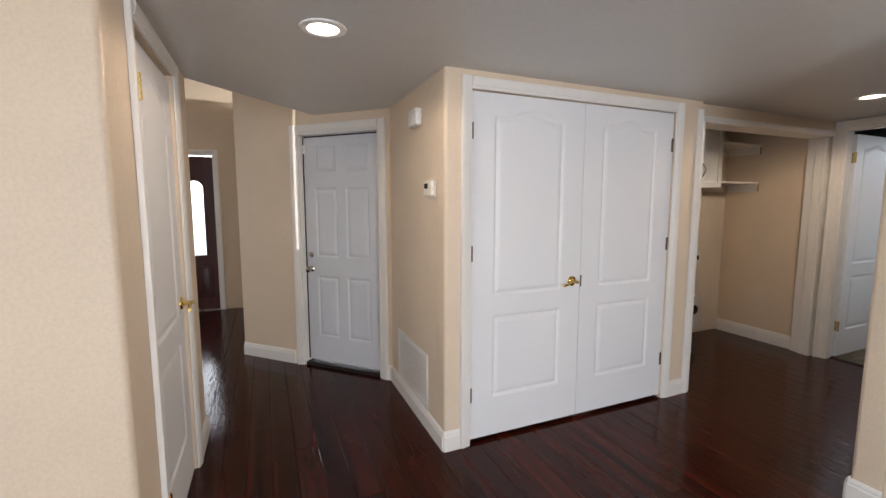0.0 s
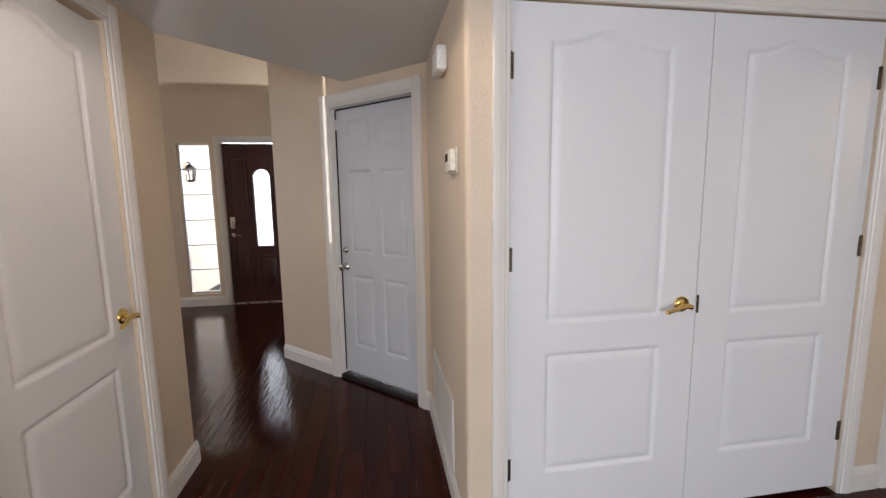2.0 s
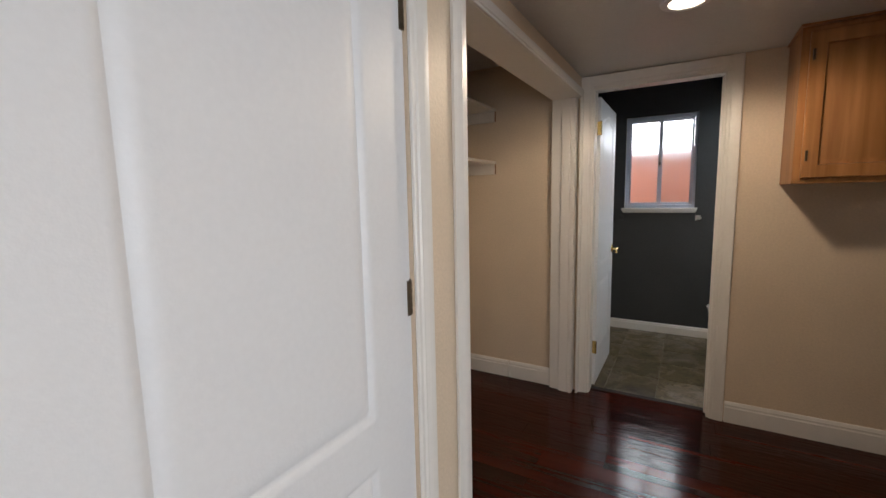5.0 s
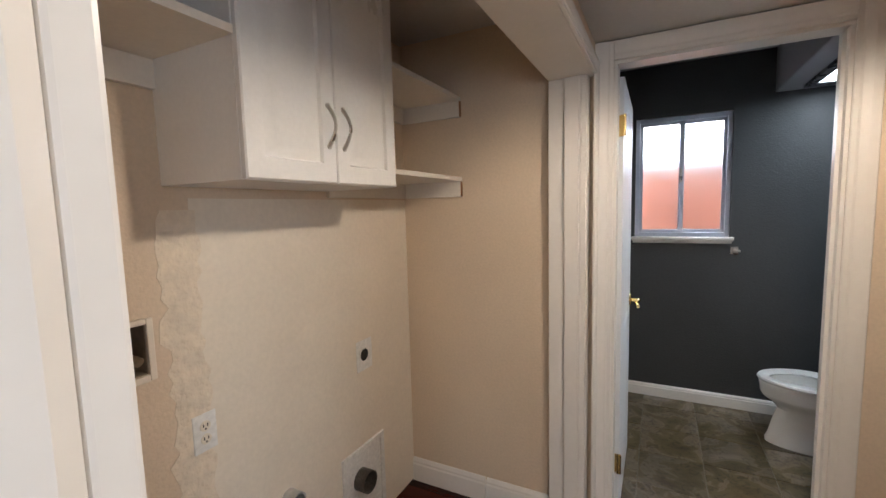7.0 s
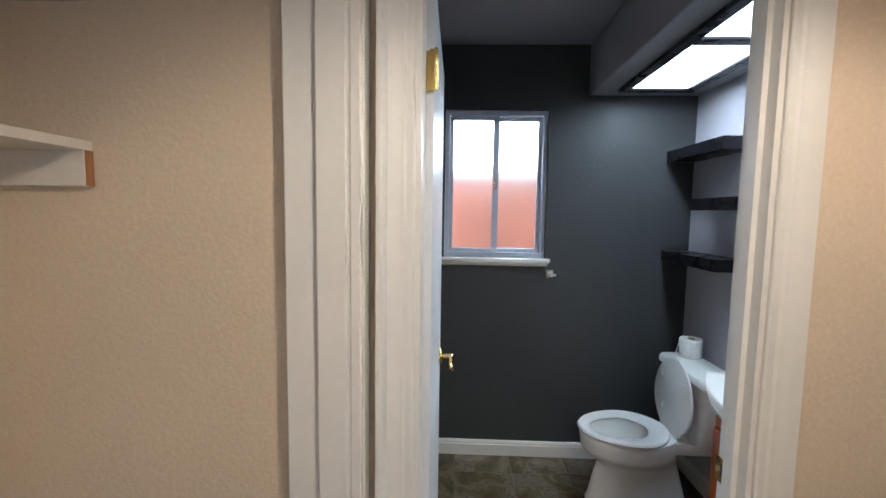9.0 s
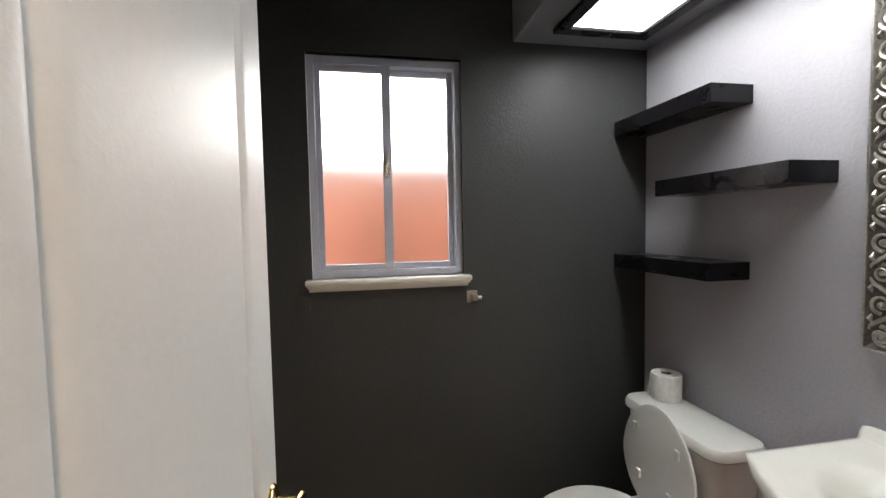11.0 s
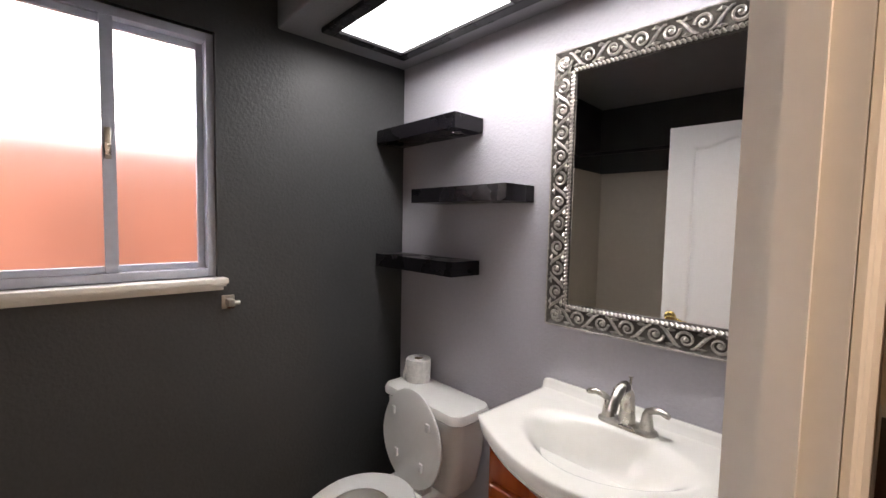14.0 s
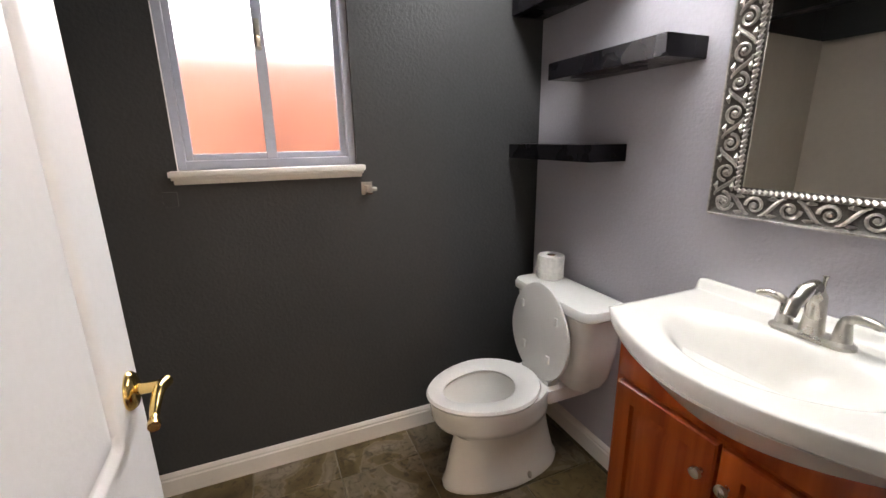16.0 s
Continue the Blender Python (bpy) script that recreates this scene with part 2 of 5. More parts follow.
def mirror_material():
    m = bpy.data.materials.new("silvered_mirror")
    m.use_nodes = True
    b = m.node_tree.nodes["Principled BSDF"]
    b.inputs["Base Color"].default_value, b.inputs["Metallic"].default_value, b.inputs["Roughness"].default_value = (0.86, 0.86, 0.85, 1), 1, 0.01
    return m


M_MIRROR = mirror_material()


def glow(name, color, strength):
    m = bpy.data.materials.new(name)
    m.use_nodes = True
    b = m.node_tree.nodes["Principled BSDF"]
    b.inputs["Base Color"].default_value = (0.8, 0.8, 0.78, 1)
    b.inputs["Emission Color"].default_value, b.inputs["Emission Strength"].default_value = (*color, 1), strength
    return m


M_BULB = glow("lit_bulb", (1.0, 0.86, 0.66), 14)
# Emissive colours of the two added backdrop sheets outside.
M_SKYGLOW = glow("overcast_distance_glow", (0.86, 0.94, 1.0), 12.0)
M_FRONTGLOW = glow("garden_distance_glow", (0.84, 0.93, 1.0), 6.0)
M_PANEL = glow("lit_fluorescent_diffuser", (0.83, 0.94, 1.0), 4.5)

# ---------------------------------------------------------------- mesh helpers


def box(bm, x0, y0, z0, x1, y1, z1, bevel=0.0, m=None):
    v = bmesh.ops.create_cube(bm, size=1)["verts"]
    for p in v:
        p.co = Vector((x0 + (p.co.x + 0.5) * (x1 - x0), y0 + (p.co.y + 0.5) * (y1 - y0), z0 + (p.co.z + 0.5) * (z1 - z0)))
    if bevel:
        edges = list({e for p in v for e in p.link_edges})
        v = bmesh.ops.bevel(bm, geom=edges, offset=bevel, segments=2, affect="EDGES", profile=0.6)["verts"]
    if m:
        bmesh.ops.transform(bm, matrix=m, verts=list({p for p in v}))
    return v


def tube(bm, points, radius, sides=12, cap=True):
    """A round bar along points; radius is one number or one for each point."""
    pts = [Vector(p) for p in points]
    rad = radius if isinstance(radius, (list, tuple)) else [radius] * len(pts)
    rings, up = [], None
    for i, p in enumerate(pts):
        d = (pts[min(i + 1, len(pts) - 1)] - pts[max(i - 1, 0)]).normalized()
        side = up.cross(d) if up else d.orthogonal()
        side = (side if side.length > 1e-4 else d.orthogonal()).normalized()
        up = d.cross(side).normalized()
        rings.append([bm.verts.new(p + rad[i] * (math.cos(a) * side + math.sin(a) * up)) for a in (2 * math.pi * k / sides for k in range(sides))])
    for a, b in zip(rings, rings[1:]):
        for k in range(sides):
            bm.faces.new((a[k], a[(k + 1) % sides], b[(k + 1) % sides], b[k]))
    if cap:
        bm.faces.new(rings[0][::-1])
        bm.faces.new(rings[-1])


def loft(bm, rings, cap0=True, cap1=True):
    made = [[bm.verts.new(p) for p in r] for r in rings]
    n = len(made[0])
    for a, b in zip(made, made[1:]):
        for k in range(n):
            bm.faces.new((a[k], a[(k + 1) % n], b[(k + 1) % n], b[k]))
    if cap0:
        bm.faces.new(made[0][::-1])
    if cap1:
        bm.faces.new(made[-1])


def prism(bm, outline, z0, z1):
    loft(bm, [[(x, y, z0) for x, y in outline], [(x, y, z1) for x, y in outline]])


def finish(name, bm, mat, smooth=False):
    bmesh.ops.recalc_face_normals(bm, faces=bm.faces)
    me = bpy.data.meshes.new(name)
    bm.to_mesh(me)
    bm.free()
    me.materials.append(mat)
    if smooth:
        me.shade_smooth()
        me.set_sharp_from_angle(angle=radians(40))
    return me


def part(name, bm, mat, parent=None, label="", smooth=True, m=None):
    ob = new(name, finish(name, bm, mat, smooth))
    if parent:
        ob.parent = parent
    if m:
        ob.matrix_basis = m
    return tagged(ob, label)


def thing(name, m, label, category, group="", kind=""):
    ob = new(name)
    ob.matrix_basis = m
    ob.empty_display_size = 0.05
    return tagged(ob, label, category, group, kind)


def whole(name, bm, mat, label, category, kind="", smooth=False, m=None):
    return tagged(part(name, bm, mat, None, "", smooth, m), label, category, "", kind)


def bmnew():
    return bmesh.new()


# ---------------------------------------------------------------- walls


def wall(name, a, b, thick, z0, z1, mat, label, openings=(), bull=()):
    """A wall whose seen face runs from a to b, thick to the left of that way; openings: (from, to, bottom, top) along it."""
    a, b = Vector((*a, 0)), Vector((*b, 0))
    length = (b - a).length
    ang = math.degrees(math.atan2(b.y - a.y, b.x - a.x))
    bm = bmnew()
    cuts = sorted({0, length, *[s for o in openings for s in o[:2]]})
    for s0, s1 in zip(cuts, cuts[1:]):
        mid = (s0 + s1) / 2
        rows = sorted((o[2], o[3]) for o in openings if o[0] < mid < o[1])
        z = z0
        for lo, hi in [*rows, (z1, z1)]:
            if lo - z > 1e-4:
                box(bm, s0, 0, z, s1, thick, lo)
            z = hi
    bmesh.ops.remove_doubles(bm, verts=bm.verts, dist=1e-5)
    for s in bull:
        at = length if s else 0
        e = [k for k in bm.edges if all(abs(v.co.x - at) < 1e-4 and abs(v.co.y) < 1e-4 for v in k.verts)]
        bmesh.ops.bevel(bm, geom=e, offset=0.022, segments=5, affect="EDGES", profile=0.5)
    return whole(name, bm, mat, label, "wall", "structure", smooth=bool(bull), m=pose(a.x, a.y, 0, 0, 0, ang))


CEIL = 2.16
CREAM = "cream painted wall with orange-peel texture"
wall("wall_closet", (0.775, 1.79), (2.783, 1.79), 0.11, 0, CEIL, M_WALL, CREAM, [(0.16, 1.74, 0, 2.06)], bull=(0,))
# Unseen back of the closet, added with its lid against leaking daylight.
wall("wall_closet_back", (0.885, 2.86), (2.80, 2.86), 0.08, 0, 2.4, M_WALL, CREAM)
wall("wall_closet_side", (0.775, 2.86), (0.775, 1.901), 0.11, 0, CEIL, M_WALL, CREAM + " with a thermostat")
S45 = math.sqrt(0.5)
wall("wall_garage", (-0.36, 4.0), (0.885, 2.755), 0.12, 0, 3.6, M_WALL, CREAM + " on a diagonal", [(0.71, 1.50, 0, 2.02)])
wall("wall_pantry", (-0.53, 1.246), (-0.53, 2.57), 0.11, 0, CEIL, M_WALL, CREAM + " holding the pantry door", [(0.209, 0.919, 0, 2.06)], bull=(1,))
wall("wall_pantry_near", (-3.0, 1.135), (-0.53, 1.135), 0.11, 0, CEIL, M_WALL, CREAM, bull=(1,))
wall("wall_pantry_far", (-0.642, 2.57), (-4.6, 2.57), 0.11, 0, 3.6, M_WALL, CREAM)
wall("wall_entry", (-2.17, 6.0), (-0.24, 6.0), 0.12, 0, 2.66, M_WALL, "cream painted entry wall under a plant ledge",
     [(0.24, 0.63, 0.15, 2.05), (0.74, 1.44, 0, 2.07)])
wall("wall_foyer_side", (-0.36, 5.999), (-0.36, 4.09), 0.12, 0, 3.6, M_WALL, CREAM)
wall("wall_entry_return", (-2.17, 8.2), (-2.17, 6.121), 0.10, 0, 2.66, M_WALL, CREAM)
wall("wall_upper_entry", (-4.6, 6.9), (-0.24, 6.9), 0.12, 2.78, 3.6, M_WALL, CREAM)
wall("wall_living_window", (-4.6, 8.2), (-2.07, 8.2), 0.12, 0, 3.6, M_WALL, CREAM, [(0.6, 2.0, 0.6, 1.9)])
wall("wall_living_west", (-4.6, 2.6), (-4.6, 8.32), 0.12, 0, 3.6, M_WALL, CREAM, [(1.45, 3.75, 0.6, 2.4)])
wall("wall_room_south", (4.77, -3.2), (-3.0, -3.2), 0.12, 0, CEIL, M_WALL, CREAM, [(3.1, 5.6, 0.5, 2.05)])
# Unseen wall; its opening is added for the west lamp.
wall("wall_room_west", (-3.0, -3.2), (-3.0, 1.245), 0.12, 0, CEIL, M_WALL, CREAM, [(1.0, 2.9, 0.5, 2.05)])
wall("wall_stub", (2.92, 0.65), (2.42, 0.65), 0.12, 0, CEIL, M_WALL, "cream painted stub wall with rounded corners", bull=(0, 1))
wall("wall_hall_end", (4.61, 1.86), (4.61, -3.2), 0.09, 0, 2.6, M_WALL, CREAM + " beside the bathroom door", [(0.095, 0.825, 0, 2.08)])
# Unseen partition, added to keep the room's daylight off the hall end.
wall("wall_kitchen_partition", (2.42, -3.2), (2.42, 0.528), -0.12, 0, CEIL, M_WALL, CREAM)
wall("wall_laundry_back", (2.84, 2.79), (4.70, 2.79), 0.10, 0, 2.4, M_WALL, "cream painted laundry wall with patched plaster", [(0.225, 0.475, 1.085, 1.225)])
M_SEAM = material("rough_plaster", (0.79, 0.69, 0.55), 0.6, grain=(50, 0.05), stain=(14, 0.08), bump=1.0, bump_scale=38)
wall("wall_laundry_patch", (3.455, 2.7885), (4.609, 2.7885), 0.0014, 0.004, 1.553, M_PATCH, "smooth paler drywall patch on the laundry wall")
bm = bmnew()
rs = random.Random(3)
zs = [0.05 + 0.03 * k for k in range(50)]
left = [(3.36 + rs.uniform(-0.018, 0.018), z) for z in zs]
right = [(3.472 + rs.uniform(-0.012, 0.012), z) for z in zs]
loft(bm, [[(x, y, z) for x, z in right + left[::-1]] for y in (2.7876, 2.7899)])
whole("wall_plaster_seam", bm, M_SEAM, "rough unsanded plaster seam on the laundry wall", "wall", "structure")
wall("wall_laundry_side", (4.61, 2.79), (4.61, 1.862), 0.10, 0, 2.4, M_WALL, CREAM)
wall("wall_laundry_left", (2.84, 1.90), (2.84, 2.79), 0.07, 0, 2.4, M_WALL, CREAM)
wall("wall_laundry_header", (2.784, 1.84), (4.608, 1.84), 0.14, 2.04, 2.4, M_WALL, "cream painted header over the laundry niche")
wall("wall_bath_window", (6.285, 2.9), (6.285, 0.18), 0.14, 0, 2.6, M_CHAR, "charcoal painted bathroom wall with a window", [(1.138, 1.75, 1.25, 2.13)])
wall("wall_bath_vanity", (6.285, 0.30), (4.702, 0.30), 0.12, 0, 2.6, M_LILAC, "pale lilac grey bathroom wall behind the vanity")
wall("wall_bath_tub", (4.711, 2.78), (6.285, 2.78), 0.1, 0, 2.6, M_CHAR, "charcoal painted wall above the tub")
wall("wall_bath_door_side", (4.706, 0.30), (4.706, 2.78), 0.004, 0, 2.6, M_CHAR, "charcoal painted wall around the bathroom door", [(0.735, 1.465, 0, 2.08)])

bm = bmnew()
prism(bm, [(-3.1, -3.3), (4.608, -3.3), (4.609, 1.839), (2.793, 1.839), (2.783, 1.88), (0.86, 1.88), (0.86, 2.785), (0.275, 3.372), (-0.528, 2.568), (-3.1, 2.568)], CEIL, CEIL + 0.08)
whole("ceiling_hall", bm, M_CEIL, "low painted hall ceiling with recessed can lights", "ceiling", "structure")
wall("wall_soffit_foyer", (0.27, 3.373), (-0.53, 2.573), 0.06, CEIL + 0.081, 3.6, M_WALL, "cream painted wall above the hall ceiling's edge")
bm = bmnew()
box(bm, -4.6, 2.5, 3.6, 0.9, 8.3, 3.7)
whole("ceiling_foyer", bm, M_CEIL, "high painted foyer ceiling", "ceiling", "structure")
# Unseen lid, added so no sky light leaks round the closet doors.
bm = bmnew()
box(bm, 0.80, 1.905, 2.30, 2.765, 2.86, 2.36)
whole("ceiling_closet", bm, M_CEIL, "unseen lid over the closet that keeps sky light out", "ceiling", "structure")
bm = bmnew()
box(bm, 2.77, 1.9, 2.33, 4.61, 2.79, 2.38)
whole("ceiling_laundry", bm, M_CEIL, "painted ceiling inside the laundry niche", "ceiling", "structure")
bm = bmnew()
box(bm, 4.705, 0.3, 2.5, 6.285, 2.78, 2.58)
whole("ceiling_bath", bm, M_BCEIL, "grey painted bathroom ceiling", "ceiling", "structure")
bm = bmnew()
box(bm, 4.707, 0.302, 2.21, 6.283, 0.93, 2.498, 0.012)
whole("ceiling_soffit_bath", bm, M_BCEIL, "grey painted soffit box over the vanity", "ceiling", "structure")
bm = bmnew()
box(bm, -2.17, 6.121, 2.66, -0.24, 6.9, 2.78)
whole("ledge_entry", bm, M_WALL, "cream painted plant ledge over the front door", "ledge", "structure")

# subfloors, ground and outside
bm = bmnew()
box(bm, -4.6, -3.2, -0.10, 4.69, 6.05, -0.014)
box(bm, -4.6, 6.05, -0.10, -2.1, 8.25, -0.014)
whole("floor_hall", bm, M_SUBF, "dark cherry hand-scraped wood plank floor", "floor", "structure")
bm = bmnew()
box(bm, 4.691, 0.28, -0.10, 6.30, 2.8, -0.006)
whole("floor_bath", bm, M_GROUT, "green-brown slate tile bathroom floor", "floor", "structure")
bm = bmnew()
box(bm, -400, -400, -0.5, 400, 400, -0.15)
whole("ground", bm, M_CONC, "pale concrete ground outside", "ground", "structure")


# Glowing sheet, added to light the porch and whiten the door glass.
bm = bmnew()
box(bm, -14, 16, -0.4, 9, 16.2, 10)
whole("backdrop_front", bm, M_FRONTGLOW, "added glowing sheet in place of the distance beyond the front door", "backdrop", "structure")
# Glowing sheet, added for the blown-out window and its glare on the floor.
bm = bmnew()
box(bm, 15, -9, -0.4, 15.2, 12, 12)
whole("backdrop_side", bm, M_SKYGLOW, "added glowing sheet in place of the sky beyond the bathroom window", "backdrop", "structure")

# ---------------------------------------------------------------- trim


def base_run(a, b, h=0.10, mat=None):
    """A baseboard with a stepped, rounded top along the face from a to b; it stands off to the right of that way."""
    a, b = Vector((*a, 0)), Vector((*b, 0))
    bm = bmnew()
    prof = [(0, 0), (-0.016, 0), (-0.016, h * 0.72), (-0.012, h * 0.78), (-0.012, h * 0.86), (-0.007, h * 0.95), (-0.003, h), (0, h)]
    L = (b - a).length
    loft(bm, [[(s, y, z) for y, z in prof] for s in (0, L)])
    ang = math.degrees(math.atan2(b.y - a.y, b.x - a.x))
    return whole("baseboard", bm, mat or M_TRIM, "white painted moulded baseboard", "baseboard", "structure", m=pose(a.x, a.y, 0, 0, 0, ang))


base_run((0.765, 1.788), (0.868, 1.788), 0.12)
base_run((2.582, 1.788), (2.725, 1.788), 0.12)
base_run((0.773, 2.86), (0.773, 1.788), 0.12)
base_run((-0.36, 3.998), (0.075, 3.563), 0.12)
base_run((0.735, 2.903), (0.775, 2.863), 0.12)
base_run((-0.528, 1.135), (-0.528, 1.39), 0.12)
base_run((-0.528, 2.235), (-0.528, 2.57), 0.12)
base_run((-3.0, 1.133), (-0.53, 1.133), 0.12)
base_run((-2.17, 5.998), (-1.50, 5.998), 0.12)
base_run((4.608, 2.35), (4.608, 2.03), 0.13)
base_run((4.608, 2.785), (4.608, 2.356), 0.13)
base_run((4.608, 0.955), (4.608, -3.1), 0.13)
base_run((2.92, 0.652), (2.42, 0.652), 0.12)
base_run((2.422, 0.652), (2.422, 0.53), 0.12)
base_run((6.283, 2.03), (6.283, 0.316), 0.095)
base_run((6.283, 0.302), (5.44, 0.302), 0.095)


def casing(name, m, w, h, label, wide=0.07, sides="lrt", thick=0.02):
    """A moulded door casing round an opening w wide and h high, its face towards -y, with the jamb board behind it."""
    ob = thing(name, m, label, "door casing", "", "structure")
    steps = [(0, 0.007), (0.05, 0.010), (0.22, 0.0105), (0.30, 0.0145), (0.38, 0.0150), (0.62, 0.0185), (0.80, 0.0195), (0.94, 0.0195), (0.985, 0.016), (1, 0.007)]

    def strip(length, place):
        bm = bmnew()
        prof = [(0, 0.0)] + [(wide * u, -d * thick / 0.02) for u, d in steps] + [(wide, 0.0)]
        loft(bm, [[(x, y, z) for x, y in prof] for z in (0, length)])
        bmesh.ops.transform(bm, matrix=place, verts=bm.verts)
        return bm
    if "r" in sides:
        part("side_casing", strip(h + wide, pose(w, 0, 0)), M_TRIM, ob, smooth=False)
    if "l" in sides:
        part("side_casing", strip(h + wide, Matrix.Diagonal((-1, 1, 1, 1))), M_TRIM, ob, smooth=False)
    if "t" in sides:
        part("head_casing", strip(w, pose(0, -0.001, h, 0, 90, 0)  @ Matrix.Diagonal((-1, 1, 1, 1))), M_TRIM, ob, smooth=False)
    return ob


def jamb(ob, w, h, depth, stop=0.05):
    for x0, x1 in ((0, 0.012), (w - 0.012, w)):
        bm = bmnew()
        box(bm, x0, 0.001, 0, x1, depth, h - 0.013)
        part("side_jamb", bm, M_TRIM, ob, smooth=False)
    bm = bmnew()
    box(bm, 0, 0.001, h - 0.012, w, depth, h)
    part("head_jamb", bm, M_TRIM, ob, smooth=False)


c = casing("trim_closet", pose(0.935, 1.788, 0), 1.58, 2.06, "white moulded casing round the double closet doors", 0.065)
c = casing("trim_pantry", pose(-0.528, 1.455, 0, 0, 0, 90), 0.71, 2.06, "white moulded casing round the pantry door", 0.065)
GA = pose(-0.36 + 0.71 * S45, 4.0 - 0.71 * S45, 0, 0, 0, -45)
c = casing("trim_garage", GA @ pose(0, -0.002, 0), 0.79, 2.02, "white casing round the diagonal door", 0.07)
jamb(c, 0.79, 2.02, 0.12)
BA = pose(4.608, 1.765, 0, 0, 0, -90)
c = casing("trim_bath", BA, 0.73, 2.08, "white moulded casing round the open bathroom door", 0.075)
jamb(c, 0.73, 2.08, 0.096)
bm = bmnew()
box(bm, 0.706, 0.03, 0.012, 0.718, 0.062, 2.06)
part("door_stop", bm, M_TRIM, c, smooth=False)
c = casing("trim_entry", pose(-1.43, 5.998, 0), 0.70, 2.07, "white casing round the dark front door", 0.06)
jamb(c, 0.70, 2.07, 0.12)
c = casing("trim_laundry", pose(2.803, 1.838, 0), 1.757, 2.03, "white casing and jambs round the laundry niche", 0.045, "rt")
bm = bmnew()
box(bm, 1.757, 0.022, 0, 1.804, 0.185, 2.03, 0.004)
part("side_jamb", bm, M_TRIM, c, smooth=False)
bm = bmnew()
prof = [(0, 0.0), (0, -0.014), (0.003, -0.016), (0.058, -0.016), (0.061, -0.013), (0.066, -0.013), (0.070, -0.017), (0.087, -0.017), (0.090, -0.014), (0.090, 0.0)]
loft(bm, [[(x, y, z) for x, y in prof] for z in (0, 2.028)])
part("inner_casing", bm, M_TRIM, c, smooth=False, m=pose(1.756, 0.115, 0, 0, 0, -90))
bm = bmnew()
box(bm, -0.019, -0.062, 0, 0.0, 0.06, 2.03, 0.003)
part("side_jamb", bm, M_TRIM, c, smooth=False)
bm = bmnew()
prof = [(0, 0.0), (0, -0.014), (0.010, -0.020), (0.024, -0.019), (0.040, -0.013), (0.056, -0.009), (0.056, 0.0)]
loft(bm, [[(-x, y, z) for x, y in prof] for z in (0, 2.10)])
part("end_casing", bm, M_TRIM, c, smooth=False, m=pose(-0.021, -0.0505, 0))
bm = bmnew()
box(bm, -0.02, 0.0, 2.03, 1.804, 0.185, 2.05, 0.004)
part("head_jamb", bm, M_TRIM, c, smooth=False)

# ---------------------------------------------------------------- doors


def panel_sheet(w, h, panels, y, side, step=0.0075):
    """A moulded door face of w by h at depth y: grooves and raised fields round each panel (x0, x1, z0, z1, arch)."""
    nx, nz = round(w / step), round(h / step)
    X, Z = np.meshgrid(np.linspace(0, w, nx + 1), np.linspace(0, h, nz + 1))
    D = np.zeros_like(X)
    for x0, x1, z0, z1, arch in panels:
        u = (X - (x0 + x1) / 2) / ((x1 - x0) / 2)
        top = z1 + arch * np.where(np.abs(u) < 0.8, 0.5 + 0.5 * np.cos(np.pi * u / 0.8), 0)
        d = np.minimum(np.minimum(X - x0, x1 - X), np.minimum(Z - z0, top - Z))
        D = np.maximum(D, np.interp(d, [0, 0.010, 0.016, 0.024, 0.040], [0, 0.0095, 0.0095, 0.0045, 0.0015]) * (d > 0))
    co = np.stack([X.ravel(), y + side * D.ravel(), Z.ravel()], 1)
    i = (np.arange(nz)[:, None] * (nx + 1) + np.arange(nx)[None]).ravel()
    q = np.stack([i, i + 1, i + nx + 2, i + nx + 1], 1)
    if side < 0:
        q = q[:, ::-1]
    return co, q


def door_leaf(name, w, h, panels, mat, parent, thick=0.035, both=True):
    co0, q0 = panel_sheet(w, h, panels, 0.0, 1)
    if both:
        co1, q1 = panel_sheet(w, h, panels, thick, -1)
    else:
        co1, q1 = np.array([(0, thick, 0), (w, thick, 0), (w, thick, h), (0, thick, h)]), np.array([(3, 2, 1, 0)])
    n = len(co0)
    rim = np.array([(0, 0, 0), (w, 0, 0), (w, 0, h), (0, 0, h), (0, thick, 0), (w, thick, 0), (w, thick, h), (0, thick, h)], float)
    k = n + len(co1)
    sides = np.array([(0, 4, 5, 1), (1, 5, 6, 2), (2, 6, 7, 3), (3, 7, 4, 0)]) + k
    me = bpy.data.meshes.new(name)
    me.from_pydata(np.concatenate([co0, co1, rim]).tolist(), [], [*q0.tolist(), *(q1 + n).tolist(), *sides.tolist()])
    me.materials.append(mat)
    me.shade_smooth()
    me.set_sharp_from_angle(angle=radians(50))
    ob = new(name, me)
    ob.parent = parent
    return ob


def hinge(parent, m, mat, label, tall=0.09):
    ob = part("hinge", bmnew_hinge(tall), mat, parent, label, True, m)
    return ob


def bmnew_hinge(tall):
    bm = bmnew()
    for k in range(5):
        tube(bm, [(0, 0, tall * (k / 5 - 0.5) + 0.001), (0, 0, tall * ((k + 1) / 5 - 0.5) - 0.001)], 0.0065, 10)
    tube(bm, [(0, 0, tall / 2), (0, 0, tall / 2 + 0.005)], [0.005, 0.002], 10)
    box(bm, 0.002, 0.002, -tall / 2, 0.014, 0.005, tall / 2)
    return bm


